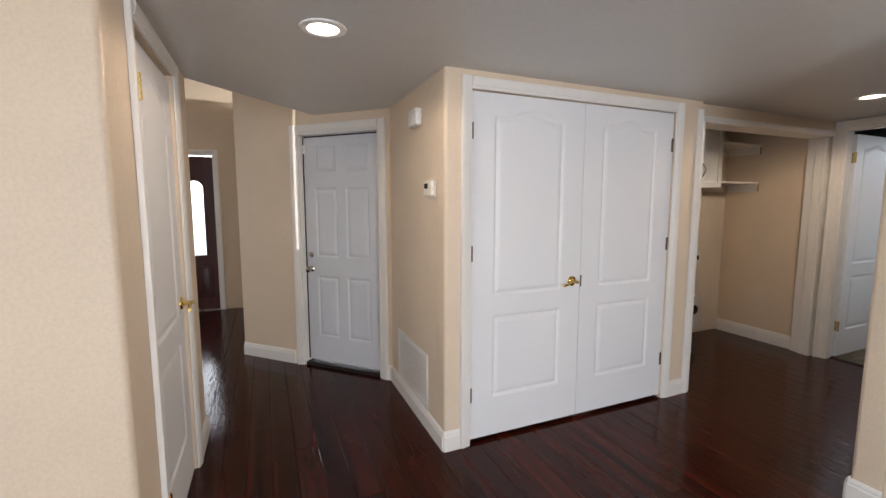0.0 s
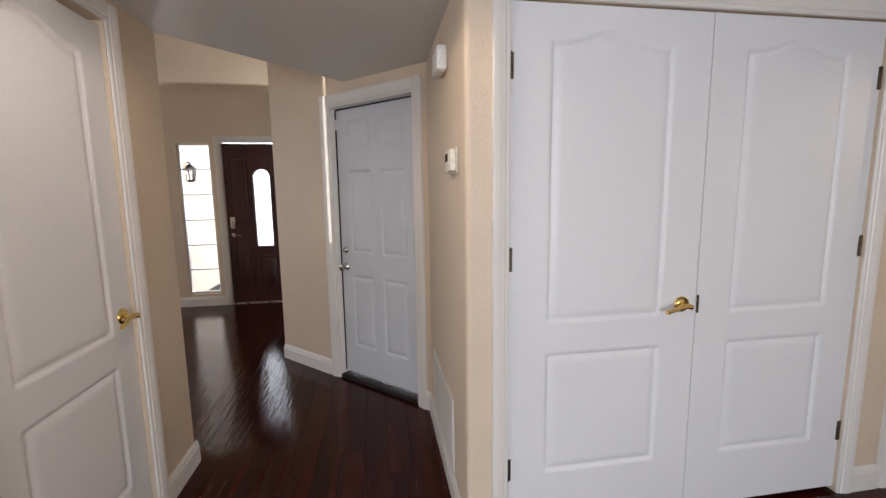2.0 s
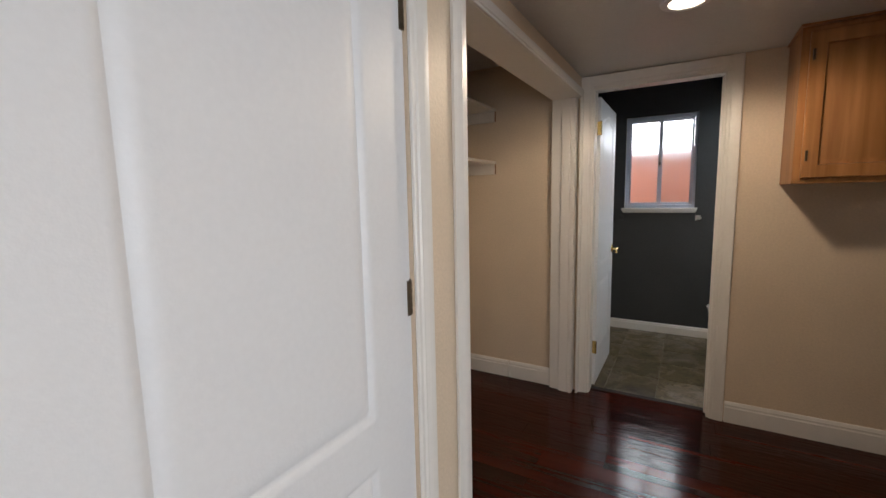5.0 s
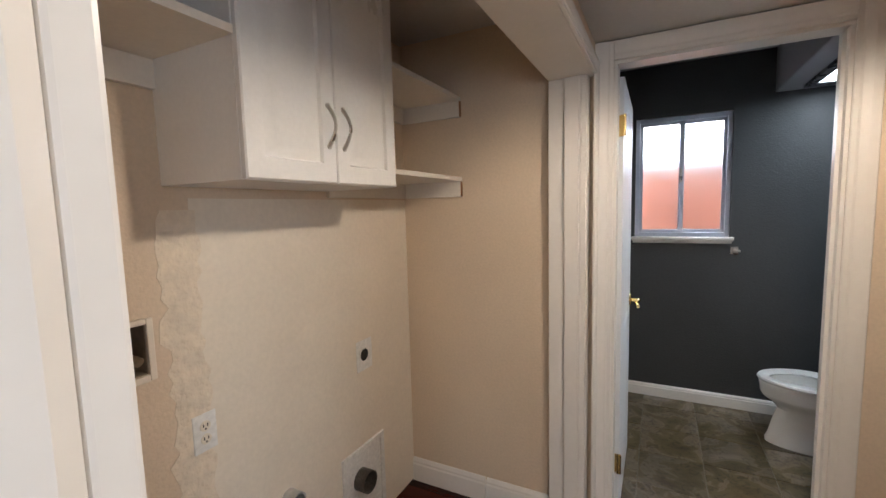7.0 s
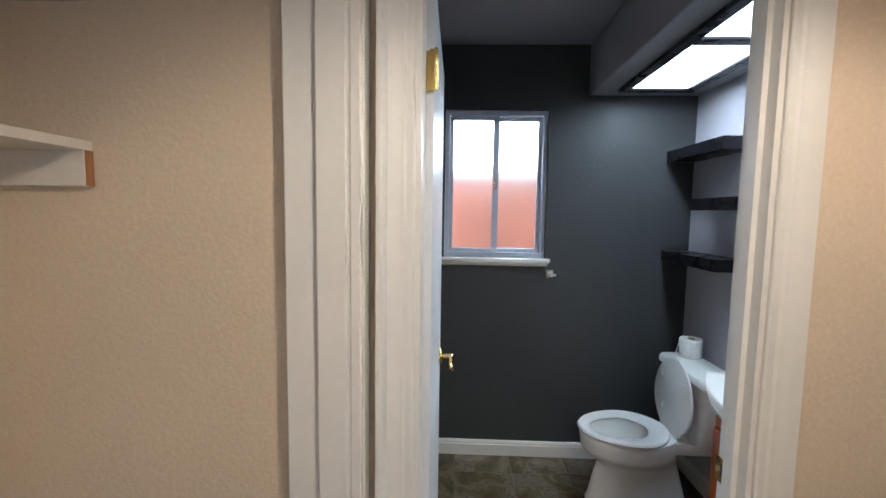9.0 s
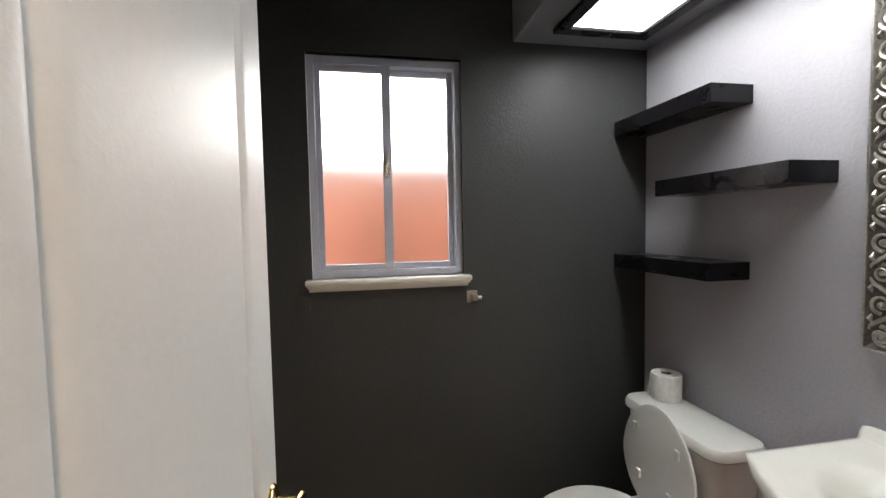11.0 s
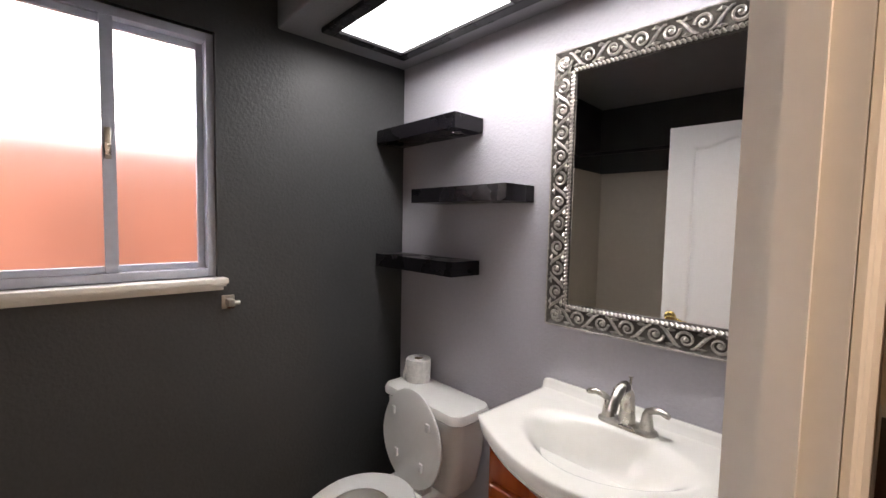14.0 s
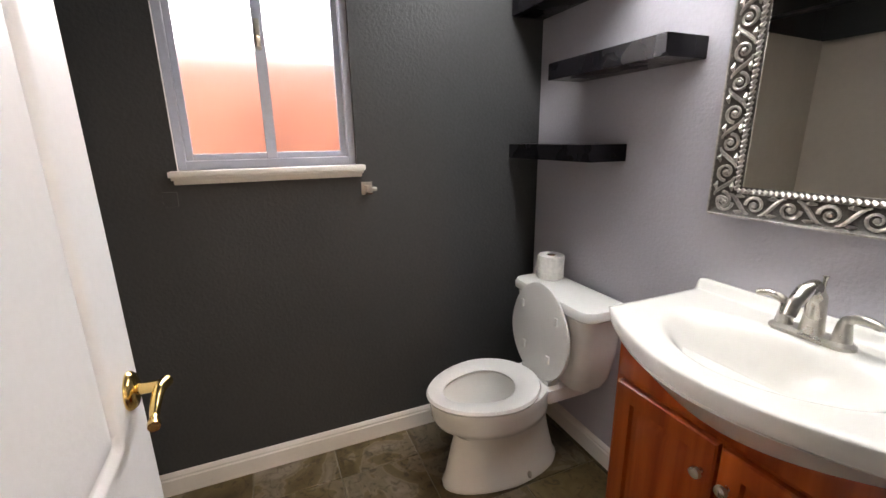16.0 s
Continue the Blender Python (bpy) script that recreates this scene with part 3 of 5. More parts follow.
def lever(parent, m, flip=1, back=False):
    """A brass wave lever on a round rose; it points along flip * x and stands out towards -y."""
    bm = bmnew()
    tube(bm, [(0, 0, 0), (0, -0.004, 0), (0, -0.010, 0), (0, -0.014, 0)], [0.033, 0.033, 0.028, 0.016], 24)
    rose = part("rose", bm, M_BRASS, parent, "polished brass rose", True, m)
    bm = bmnew()
    tube(bm, [(0, -0.012, 0), (0, -0.052, 0)], 0.010, 14)
    pts, rad = [], []
    for k in range(13):
        s = k / 12
        pts.append((flip * (-0.008 + 0.108 * s), -0.052 + 0.006 * math.sin(3 * s), 0.004 * math.sin(6.3 * s) - 0.016 * s * s))
        rad.append(0.011 - 0.005 * s + (0.003 if k > 10 else 0))
    tube(bm, pts, rad, 12)
    part("lever_arm", bm, M_BRASS, parent, "polished brass curved lever", True, m)


def two_panel(w, arch=0.045):
    s = 0.155 if w > 0.75 else 0.125
    return [(s, w - s, 0.245, 0.745, 0.0), (s, w - s, 0.87, 1.905, arch)]


# double closet doors
for k, (x0, w) in enumerate(((0.938, 0.795), (1.736, 0.776))):
    d = thing("closet_door", pose(x0, 1.800, 0.0), "white moulded two-panel arched closet door, closed", "door", "double closet doors")
    door_leaf("leaf", w, 2.03, two_panel(w), M_DOOR, d, both=False)
    d.children[0].matrix_basis = pose(0, 0, 0.025)
    for z in (0.30, 1.15, 1.84):
        hinge(d, pose(0.0 if k == 0 else w, -0.006, z, 0, 0, 0 if k == 0 else 180) @ pose(0, 0 if k == 0 else -0.008, 0), M_HINGE, "aged bronze butt hinge")
    if k == 0:
        lever(d, pose(w - 0.065, 0.0, 0.94), -1)
    else:
        bm = bmnew()
        box(bm, 0.001, -0.004, 0.90, 0.009, 0.001, 0.975)
        part("latch_plate", bm, M_HINGE, d, "dark latch edge plate")

# pantry door
d = thing("pantry_door", pose(-0.545, 1.458, 0.0, 0, 0, 90), "white moulded two-panel arched pantry door, closed", "door")
door_leaf("leaf", 0.702, 2.03, two_panel(0.702), M_DOOR, d, both=False)
d.children[0].matrix_basis = pose(0, 0, 0.006)
for z in (0.28, 1.84):
    hinge(d, pose(0.001, -0.030, z), M_BRASS, "brass butt hinge")
lever(d, pose(0.64, 0.0, 0.935), -1)

# diagonal six-panel door
d = thing("garage_door", GA @ pose(0.014, 0.055, 0.0), "pale grey six-panel door with a deadbolt, closed", "door")
W6 = 0.762
six = []
for x0, x1 in ((0.115, 0.335), (0.427, 0.647)):
    six += [(x0, x1, 0.22, 0.76, 0), (x0, x1, 0.93, 1.52, 0), (x0, x1, 1.66, 1.87, 0)]
leaf = door_leaf("leaf", W6, 1.96, six, M_GDOOR, d, both=False)
leaf.matrix_basis = pose(0, 0, 0.045)
for z, r in ((0.99, 0.026), (0.865, 0.030)):
    bm = bmnew()
    tube(bm, [(0, 0, 0), (0, -0.006, 0), (0, -0.012, 0), (0, -0.022, 0)], [r, r, r * 0.8, r * 0.55], 20)
    if z < 0.9:
        tube(bm, [(0, -0.02, 0), (0, -0.035, 0), (0, -0.045, 0), (0, -0.058, 0), (0, -0.064, 0)], [0.011, 0.018, 0.027, 0.024, 0.010], 20)
    else:
        box(bm, -0.012, -0.034, -0.003, 0.012, -0.020, 0.003, 0.001)
    part("door_knob" if z < 0.9 else "deadbolt", bm, M_STEEL, d, "satin nickel", True, pose(0.055, 0, z))
bm = bmnew()
box(bm, 0.0, -0.055, 0.0, W6, 0.05, 0.03, 0.006)
part("threshold", bm, M_SUBF, d, "dark worn threshold", False)
# Near-black strips painted as the shadow line between leaf and casing.
for x0, z0, x1, z1 in ((-0.0015, 0.046, 0.0085, 1.995), (0.009, 1.992, W6, 2.002)):
    bm = bmnew()
    box(bm, x0, -0.006, z0, x1, -0.0005, z1, 0.001)
    part("weatherstrip", bm, M_DARK, d, "near-black strip painted as the shaded gap round the leaf", False)
bm = bmnew()
box(bm, -0.004, -0.016, 1.86, 0.022, -0.001, 1.93, 0.004)
part("door_sensor", bm, M_WPLAST, d, "white alarm contact")

# front door with an arched light
d = thing("front_door", pose(-1.416, 6.04, 0.0), "dark mahogany front door with a narrow arched glass light", "door")
WF, HF = 0.672, 2.045
gl, gr, gb, gt = 0.345, 0.545, 0.75, 1.63


def arch_outline(l, r, b, t, n=12):
    c, rad = (l + r) / 2, (r - l) / 2
    return [(l, b), (r, b)] + [(c + rad * math.cos(math.pi * k / n), t + rad * math.sin(math.pi * k / n)) for k in range(n + 1)]


bm = bmnew()
for y0, y1 in ((0, 0.045),):
    box(bm, 0, y0, 0.01, gl, y1, HF)
    box(bm, gr, y0, 0.01, WF, y1, HF)
    box(bm, gl, y0, 0.01, gr, y1, gb)
    box(bm, gl, y0, gt + 0.105, gr, y1, HF)
    cx, rad = (gl + gr) / 2, (gr - gl) / 2
    for k in range(12):
        a0, a1 = math.pi * k / 12, math.pi * (k + 1) / 12
        p = [(cx + rad * math.cos(a0), gt + rad * math.sin(a0)), (cx + rad * math.cos(a1), gt + rad * math.sin(a1))]
        q = [(p[1][0], gt + 0.105), (p[0][0], gt + 0.105)]
        loft(bm, [[(x, y, z) for x, z in p + q] for y in (y0, y1)])
part("leaf", bm, M_MAHOG, d, "dark mahogany slab", False)
bm = bmnew()
loft(bm, [[(x, 0.018, z) for x, z in arch_outline(gl + 0.001, gr - 0.001, gb + 0.001, gt)], [(x, 0.024, z) for x, z in arch_outline(gl + 0.001, gr - 0.001, gb + 0.001, gt)]])
g = part("glass", bm, M_FROST, d, "bright textured glass light", False)
g.visible_shadow = False
bm = bmnew()
pts = [(x, -0.006, z) for x, z in arch_outline(gl - 0.01, gr + 0.01, gb - 0.01, gt)]
tube(bm, pts + pts[:1], 0.012, 8)
part("glass_moulding", bm, M_MAHOG, d)
for x0, x1, z0, z1 in ((0.07, 0.27, 1.05, 1.85), (0.07, 0.27, 0.18, 0.85), (0.36, 0.60, 0.18, 0.62)):
    bm = bmnew()
    pts = [(x0, 0, z0), (x1, 0, z0), (x1, 0, z1), (x0, 0, z1), (x0, 0, z0)]
    tube(bm, pts, 0.011, 6)
    box(bm, x0 + 0.04, -0.008, z0 + 0.04, x1 - 0.04, 0.002, z1 - 0.04, 0.006)
    part("raised_panel", bm, M_MAHOG, d)
bm = bmnew()
box(bm, 0.035, -0.022, 0.98, 0.095, 0.0, 1.13, 0.010)
part("keypad_lock", bm, M_STEEL, d, "satin nickel keypad deadbolt")
bm = bmnew()
tube(bm, [(0.065, 0, 0.90), (0.065, -0.012, 0.90)], [0.03, 0.026], 18)
tube(bm, [(0.065, -0.012, 0.90), (0.065, -0.05, 0.90), (0.10, -0.052, 0.90), (0.16, -0.05, 0.895)], 0.009, 10)
part("lever_handle", bm, M_STEEL, d, "satin nickel lever")
bm = bmnew()
box(bm, 0.0, -0.045, 0.0, WF, 0.05, 0.012, 0.004)
part("threshold", bm, M_STEEL, d, "bright metal threshold", False)

# sidelight with divided panes
d = thing("window_1", pose(-1.93, 6.03, 0.15), "tall narrow sidelight window with divided panes", "window", "", "structure")
SW, SH = 0.39, 1.90
bm = bmnew()
box(bm, 0, 0, 0, 0.025, 0.06, SH)
box(bm, SW - 0.025, 0, 0, SW, 0.06, SH)
box(bm, 0.025, 0, 0, SW - 0.025, 0.06, 0.03)
box(bm, 0.025, 0, SH - 0.025, SW - 0.025, 0.06, SH)
part("window_frame", bm, M_TRIM, d, smooth=False)
for k in range(1, 6):
    bm = bmnew()
    box(bm, 0.025, 0.012, SH * k / 6 - 0.006, SW - 0.025, 0.028, SH * k / 6 + 0.006)
    part("glazing_bar", bm, M_ALU, d, smooth=False)
for k in range(6):
    bm = bmnew()
    box(bm, 0.026, 0.045, SH * k / 6 + 0.008, SW - 0.026, 0.049, SH * (k + 1) / 6 - 0.008)
    part("pane", bm, M_GLASS, d, smooth=False).visible_shadow = False

# open bathroom door
BW = 0.705
d = thing("bathroom_door", pose(4.712, 1.736, 0.0, 0, 0, 0.4), "white moulded two-panel arched door, standing open into the bathroom", "door")
leaf = door_leaf("leaf", BW, 2.03, two_panel(BW), M_DOOR, d)
leaf.matrix_basis = pose(0.012, 0, 0.015)
for z in (0.30, 1.84):
    hinge(d, pose(0.004, -0.004, z, 0, 0, 90), M_BRASS, "brass butt hinge")
    bm = bmnew()
    box(bm, 0.0095, 0.001, z - 0.045, 0.0118, 0.034, z + 0.045, 0.0005)
    for s in (-0.03, 0.03):
        tube(bm, [(0.0100, 0.018, z + s), (0.0085, 0.018, z + s)], 0.004, 8)
    part("hinge_leaf", bm, M_BRASS, d, "spotted brass hinge leaf")
lever(d, pose(BW - 0.04, 0.0, 0.942), -1)
lever(d, pose(BW - 0.04, 0.035, 0.942, 0, 0, 180), 1)
bm = bmnew()
box(bm, BW + 0.0115, 0.006, 0.912, BW + 0.0135, 0.029, 0.972, 0.0005)
part("latch_plate", bm, M_BRASS, d, "brass latch plate")

# strike plate on the jamb
sp = thing("strike_plate", pose(4.682, 1.0475, 0.925), "brass strike plate screwed to the door jamb", "strike plate")
bm = bmnew()
box(bm, -0.028, 0, -0.03, 0.028, 0.002, 0.03, 0.0008)
part("plate", bm, M_BRASS, sp)
bm = bmnew()
box(bm, -0.012, 0.002, -0.014, 0.010, 0.0026, 0.014)
for z in (-0.022, 0.022):
    tube(bm, [(0, 0.002, z), (0, 0.003, z)], 0.004, 10)
part("latch_hole", bm, M_DARK, sp)


def cabinet_door(w, h, rail):
    """A raised-panel cabinet door, its face towards -y, 19 mm thick."""
    bm = bmnew()
    t = 0.018
    levels = [(0.0, 0.0), (0.0, -t + 0.004), (0.004, -t), (rail, -t), (rail + 0.005, -t + 0.010), (rail + 0.014, -t + 0.010), (rail + 0.034, -t + 0.001)]
    loft(bm, [[(i, y, i), (w - i, y, i), (w - i, y, h - i), (i, y, h - i)] for i, y in levels])
    return bm


# ---------------------------------------------------------------- hall fixtures


def can_light(x, y):
    ob = thing("can_light", pose(x, y, CEIL), "lit recessed can light with a white trim ring", "ceiling light", "recessed can lights")
    bm = bmnew()
    n = 32
    prof = [(0.062, 0.0), (0.066, -0.008), (0.080, -0.010), (0.094, -0.006), (0.096, 0.0)]
    loft(bm, [[(r * math.cos(2 * math.pi * k / n), r * math.sin(2 * math.pi * k / n), z) for k in range(n)] for r, z in prof], False, False)
    part("trim_ring", bm, M_WPLAST, ob)
    bm = bmnew()
    tube(bm, [(0, 0, -0.001), (0, 0, -0.004), (0, 0, -0.006)], [0.063, 0.055, 0.03], 24)
    part("bulb", bm, M_BULB, ob, "glowing warm white lamp face")
    return ob


can_light(0.12, 1.54)
can_light(3.69, 1.24)

th = thing("thermostat", pose(0.773, 1.975, 1.525, 0, 0, -90), "ivory plastic thermostat on the cream wall", "thermostat")
bm = bmnew()
box(bm, -0.072, -0.008, -0.052, 0.072, 0, 0.052, 0.006)
part("back_plate", bm, M_PLAST, th)
bm = bmnew()
box(bm, -0.062, -0.032, -0.042, 0.062, -0.008, 0.042, 0.008)
part("body", bm, M_PLAST, th)
bm = bmnew()
box(bm, -0.045, -0.0335, -0.002, 0.012, -0.031, 0.028, 0.001)
part("display", bm, M_DARK, th, "dark grey display")

ch = thing("door_chime", pose(0.773, 2.205, 1.965, 0, 0, -90), "white plastic door chime box on the cream wall", "door chime")
bm = bmnew()
box(bm, -0.075, -0.045, -0.050, 0.075, 0, 0.050, 0.012)
part("body", bm, M_WPLAST, ch)
bm = bmnew()
box(bm, -0.065, -0.038, -0.054, 0.065, -0.010, -0.051)
part("grille", bm, M_PLAST, ch)

av = thing("air_return_vent", pose(0.773, 2.36, 0.13, 0, 0, -90), "off-white painted return air grille low on the wall", "vent")
VW, VH = 0.62, 0.36
for x0, z0, x1, z1 in ((-VW / 2, 0, VW / 2, 0.03), (-VW / 2, VH - 0.03, VW / 2, VH), (-VW / 2, 0.0305, -VW / 2 + 0.03, VH - 0.0305), (VW / 2 - 0.03, 0.0305, VW / 2, VH - 0.0305)):
    bm = bmnew()
    box(bm, x0, -0.010, z0, x1, 0, z1, 0.003)
    part("frame", bm, M_TRIM, av)
bm = bmnew()
box(bm, -VW / 2 + 0.03, -0.001, 0.03, VW / 2 - 0.03, 0, VH - 0.03)
part("backing", bm, M_TRIM, av, smooth=False)
bm = bmnew()
box(bm, -VW / 2 + 0.032, -0.009, -0.0055, VW / 2 - 0.032, -0.002, 0.0035)
slat = finish("slat", bm, M_TRIM)
for k in range(17):
    s = new("slat", slat)
    s.parent = av
    s.matrix_basis = pose(0, 0, 0.044 + 0.017 * k)

# kitchen wall cabinet on the hall end wall
kc = thing("kitchen_wall_cabinet", pose(4.607, 0.77, 1.43, 0, 0, -90), "honey oak wall cabinet with raised-panel doors", "cabinet")
KW, KD, KH = 1.5, 0.31, 0.72
bm = bmnew()
box(bm, 0, -KD, 0, KW, 0, KH, 0.002)
part("body", bm, M_OAK, kc, smooth=False)
for k in range(3):
    x0 = 0.03 + k * 0.49
    dr = part("door", cabinet_door(0.46, KH - 0.05, 0.06), M_OAK, kc, "", True, pose(x0, -KD - 0.001, 0.025))
    for z in (0.08, KH - 0.18):
        bm = bmnew()
        box(bm, 0.010, -0.026, z, 0.020, -0.019, z + 0.05, 0.002)
        part("hinge", bm, M_HINGE, dr, "dark cabinet hinge")
bm = bmnew()
box(bm, -0.01, -KD - 0.03, KH, KW, 0, KH + 0.009, 0.002)
part("crown_strip", bm, M_OAK, kc, smooth=False)

# ---------------------------------------------------------------- laundry niche
lc = thing("laundry_wall_cabinet", pose(3.385, 2.788, 1.585), "white two-door wall cabinet with routed panels over the laundry hookups", "cabinet")
LW, LD, LH = 0.63, 0.325, 0.74
bm = bmnew()
box(bm, 0, -LD, 0, LW, 0, LH, 0.0015)
part("body", bm, M_CABW, lc, smooth=False)
for k in range(2):
    dr = part("door", cabinet_door(LW / 2 - 0.003, LH - 0.004, 0.055), M_CABW, lc, "", True, pose(0.0015 + k * LW / 2, -LD - 0.001, 0.002))
    bm = bmnew()
    hx = LW / 2 - 0.034 if k == 0 else 0.031
    pts = [(hx, -0.019 - 0.028 * math.sin(math.pi * s / 10), 0.105 + 0.115 * s / 10) for s in range(11)]
    tube(bm, pts, [0.0045 + 0.002 * abs(s - 5) / 5 for s in range(11)], 10)
    for z in (0.105, 0.22):
        tube(bm, [(hx, -0.018, z), (hx, -0.022, z)], 0.008, 10)
    part("handle", bm, M_STEEL, dr, "brushed nickel bow handle")


def niche_shelf(x0, x1, z, end_side, label):
    ob = thing("niche_shelf", pose(x0, 2.788, z), label, "shelf", "laundry niche shelves")
    w = x1 - x0
    bm = bmnew()
    box(bm, 0, -0.335, -0.020, w, 0, 0, 0.0015)
    part("board", bm, M_MEL, ob, smooth=False)
    bm = bmnew()
    box(bm, 0, -0.020, -0.095, w, 0, -0.0205, 0.0015)
    part("back_cleat", bm, M_MEL, ob, smooth=False)
    bm = bmnew()
    e0, e1 = (w - 0.020, w) if end_side > 0 else (0, 0.020)
    box(bm, e0, -0.333, -0.095, e1, -0.0205, -0.0205, 0.0015)
    part("side_cleat", bm, M_MEL, ob, smooth=False)
    bm = bmnew()
    box(bm, e0 + 0.001, -0.336, -0.094, e1 - 0.001, -0.3335, -0.021)
    part("raw_edge", bm, M_OAK, ob, "raw brown board edge", False)


niche_shelf(4.017, 4.608, 1.655, 1, "white board shelf on cleats beside the laundry cabinet")
niche_shelf(4.017, 4.608, 2.035, 1, "white board shelf on cleats beside the laundry cabinet")
niche_shelf(2.842, 3.383, 1.93, -1, "white board shelf on cleats beside the laundry cabinet")
niche_shelf(2.842, 3.383, 2.17, -1, "white board shelf on cleats beside the laundry cabinet")


def plate_with_hole(w, h, t, r, n=24):
    """A plate in the xz plane with a round hole, its face towards -y."""
    bm = bmnew()
    out, inn = [], []
    for k in range(n):
        a = 2 * math.pi * (k + 0.5) / n
        c, s = math.cos(a), math.sin(a)
        f = min(w / 2 / max(abs(c), 1e-6), h / 2 / max(abs(s), 1e-6))
        out.append((f * c, f * s))
        inn.append((r * c, r * s))
    loft(bm, [[(x, 0, z) for x, z in out], [(x, -t, z) for x, z in out], [(x, -t, z) for x, z in inn], [(x, 0, z) for x, z in inn]], False, False)
    return bm


go = thing("dryer_outlet_hole", pose(4.212, 2.788, 0.845), "cut round hole in a white wall plate", "wall plate")
part("plate", plate_with_hole(0.11, 0.14, 0.003, 0.028), M_WPLAST, go, "white square plate", False)
# Thin near-black disc painted as the unlit depth of the hole.
bm = bmnew()
tube(bm, [(0, -0.001, 0), (0, -0.0015, 0)], 0.0285, 24)
part("opening", bm, M_DARK, go, "near-black disc painted as the hole's shaded depth")

gp = thing("gas_pipe_stub", pose(3.738, 2.79, 0.455), "short capless pipe stub sticking out of the wall", "pipe")
bm = bmnew()
n = 20
loft(bm, [[(r * math.cos(2 * math.pi * k / n), y, r * math.sin(2 * math.pi * k / n)) for k in range(n)] for r, y in ((0.034, 0.0), (0.034, -0.055), (0.028, -0.055), (0.028, -0.01))], False, True)
part("pipe", bm, M_GALV, gp)
# Disc coloured near-black for the shade inside the pipe.
bm = bmnew()
tube(bm, [(0, -0.012, 0), (0, -0.013, 0)], 0.0275, 20)
part("bore", bm, M_DARK, gp, "near-black disc painted as the shaded bore")

vb = thing("dryer_vent_box", pose(4.175, 2.789, 0.03), "recessed sheet-metal dryer vent box with a duct stub", "vent box")
bm = bmnew()
for x0, z0, x1, z1 in ((-0.150, 0, -0.122, 0.40), (0.122, 0, 0.150, 0.40), (-0.122, 0.372, 0.122, 0.40)):
    box(bm, x0, -0.012, z0, x1, 0, z1, 0.003)
part("flange", bm, M_WPLAST, vb, "pale painted flange", False)
bm = bmnew()
box(bm, -0.122, -0.004, 0.0, 0.122, -0.001, 0.372)
part("back_plate", bm, M_WPLAST, vb, "pale dusty back plate", False)
bm = bmnew()
loft(bm, [[(r * math.cos(2 * math.pi * k / n) - 0.03, y, 0.25 + r * math.sin(2 * math.pi * k / n)) for k in range(n)] for r, y in ((0.050, -0.004), (0.050, -0.06), (0.047, -0.06), (0.047, -0.006))], False, False)
part("duct", bm, M_TARN, vb, "round metal duct stub")
# Disc coloured near-black for the shade inside the duct.
bm = bmnew()
tube(bm, [(-0.03, -0.005, 0.25), (-0.03, -0.006, 0.25)], 0.047, 20)
part("duct_bore", bm, M_DARK, vb, "near-black disc painted as the shaded duct mouth")

eo = thing("wall_outlet", pose(3.447, 2.788, 0.858), "white duplex wall outlet on the laundry wall", "outlet")
bm = bmnew()
box(bm, -0.036, -0.005, -0.058, 0.036, 0, 0.058, 0.002)
part("cover_plate", bm, M_WPLAST, eo)
for z in (0.02, -0.02):
    bm = bmnew()
    tube(bm, [(0, -0.005, z), (0, -0.007, z)], 0.016, 18)
    rc = part("receptacle", bm, M_PLAST, eo)
    bm = bmnew()
    box(bm, -0.008, -0.0078, z - 0.002, -0.005, -0.0068, z + 0.008)
    box(bm, 0.005, -0.0078, z - 0.002, 0.008, -0.0068, z + 0.007)
    tube(bm, [(0, -0.0068, z - 0.008), (0, -0.0078, z - 0.008)], 0.003, 8)
    part("slots", bm, M_DARK, rc, "near-black blocks painted as the shaded slots")

wb = thing("washer_supply_box", pose(3.190, 2.788, 1.155), "recessed washer valve box with red and blue valves", "valve box")
bm = bmnew()
for x0, z0, x1, z1 in ((-0.14, -0.085, -0.123, 0.084), (0.123, -0.085, 0.14, 0.084), (-0.1228, 0.068, 0.1228, 0.084), (-0.1228, -0.087, 0.1228, -0.068)):
    box(bm, x0, -0.008, z0, x1, 0.0, z1, 0.003)
part("rim", bm, M_PATCH, wb, "white rough-edged rim", False)
bm = bmnew()
box(bm, -0.122, 0.075, -0.067, 0.122, 0.078, 0.067)
for x0, z0, x1, z1 in ((-0.1225, -0.0675, -0.1205, 0.0675), (0.1205, -0.0675, 0.1225, 0.0675), (-0.120, 0.0655, 0.120, 0.0675), (-0.120, -0.0675, 0.120, -0.0655)):
    box(bm, x0, 0.002, z0, x1, 0.0745, z1)
part("back", bm, M_BOXIN, wb, "mottled dark brown box interior", False)
for x, mat, name in ((0.005, M_REDP, "hot_valve"), (0.080, M_BLUEP, "cold_valve")):
    bm = bmnew()
    tube(bm, [(x, 0.035, -0.066), (x, 0.035, -0.045), (x, 0.035, -0.044), (x, 0.035, 0.012)], [0.015, 0.015, 0.010, 0.010], 12)
    tube(bm, [(x, 0.040, -0.012), (x + 0.012, 0.000, -0.020), (x + 0.016, -0.014, -0.026)], [0.010, 0.012, 0.013], 12)
    v = part(name, bm, M_PIPE, wb, "worn brass valve")
    bm = bmnew()
    for a in range(4):
        c0, s0 = math.cos(a * math.pi / 2 + 0.3), math.sin(a * math.pi / 2 + 0.3)
        tube(bm, [(x, 0.035, 0.022), (x + 0.026 * c0, 0.035 + 0.026 * s0, 0.022)], [0.009, 0.007], 8)
    tube(bm, [(x, 0.035, 0.012), (x, 0.035, 0.030)], [0.012, 0.010], 10)
    part("valve_handle", bm, mat, v)

ho = bmnew()
pts = []
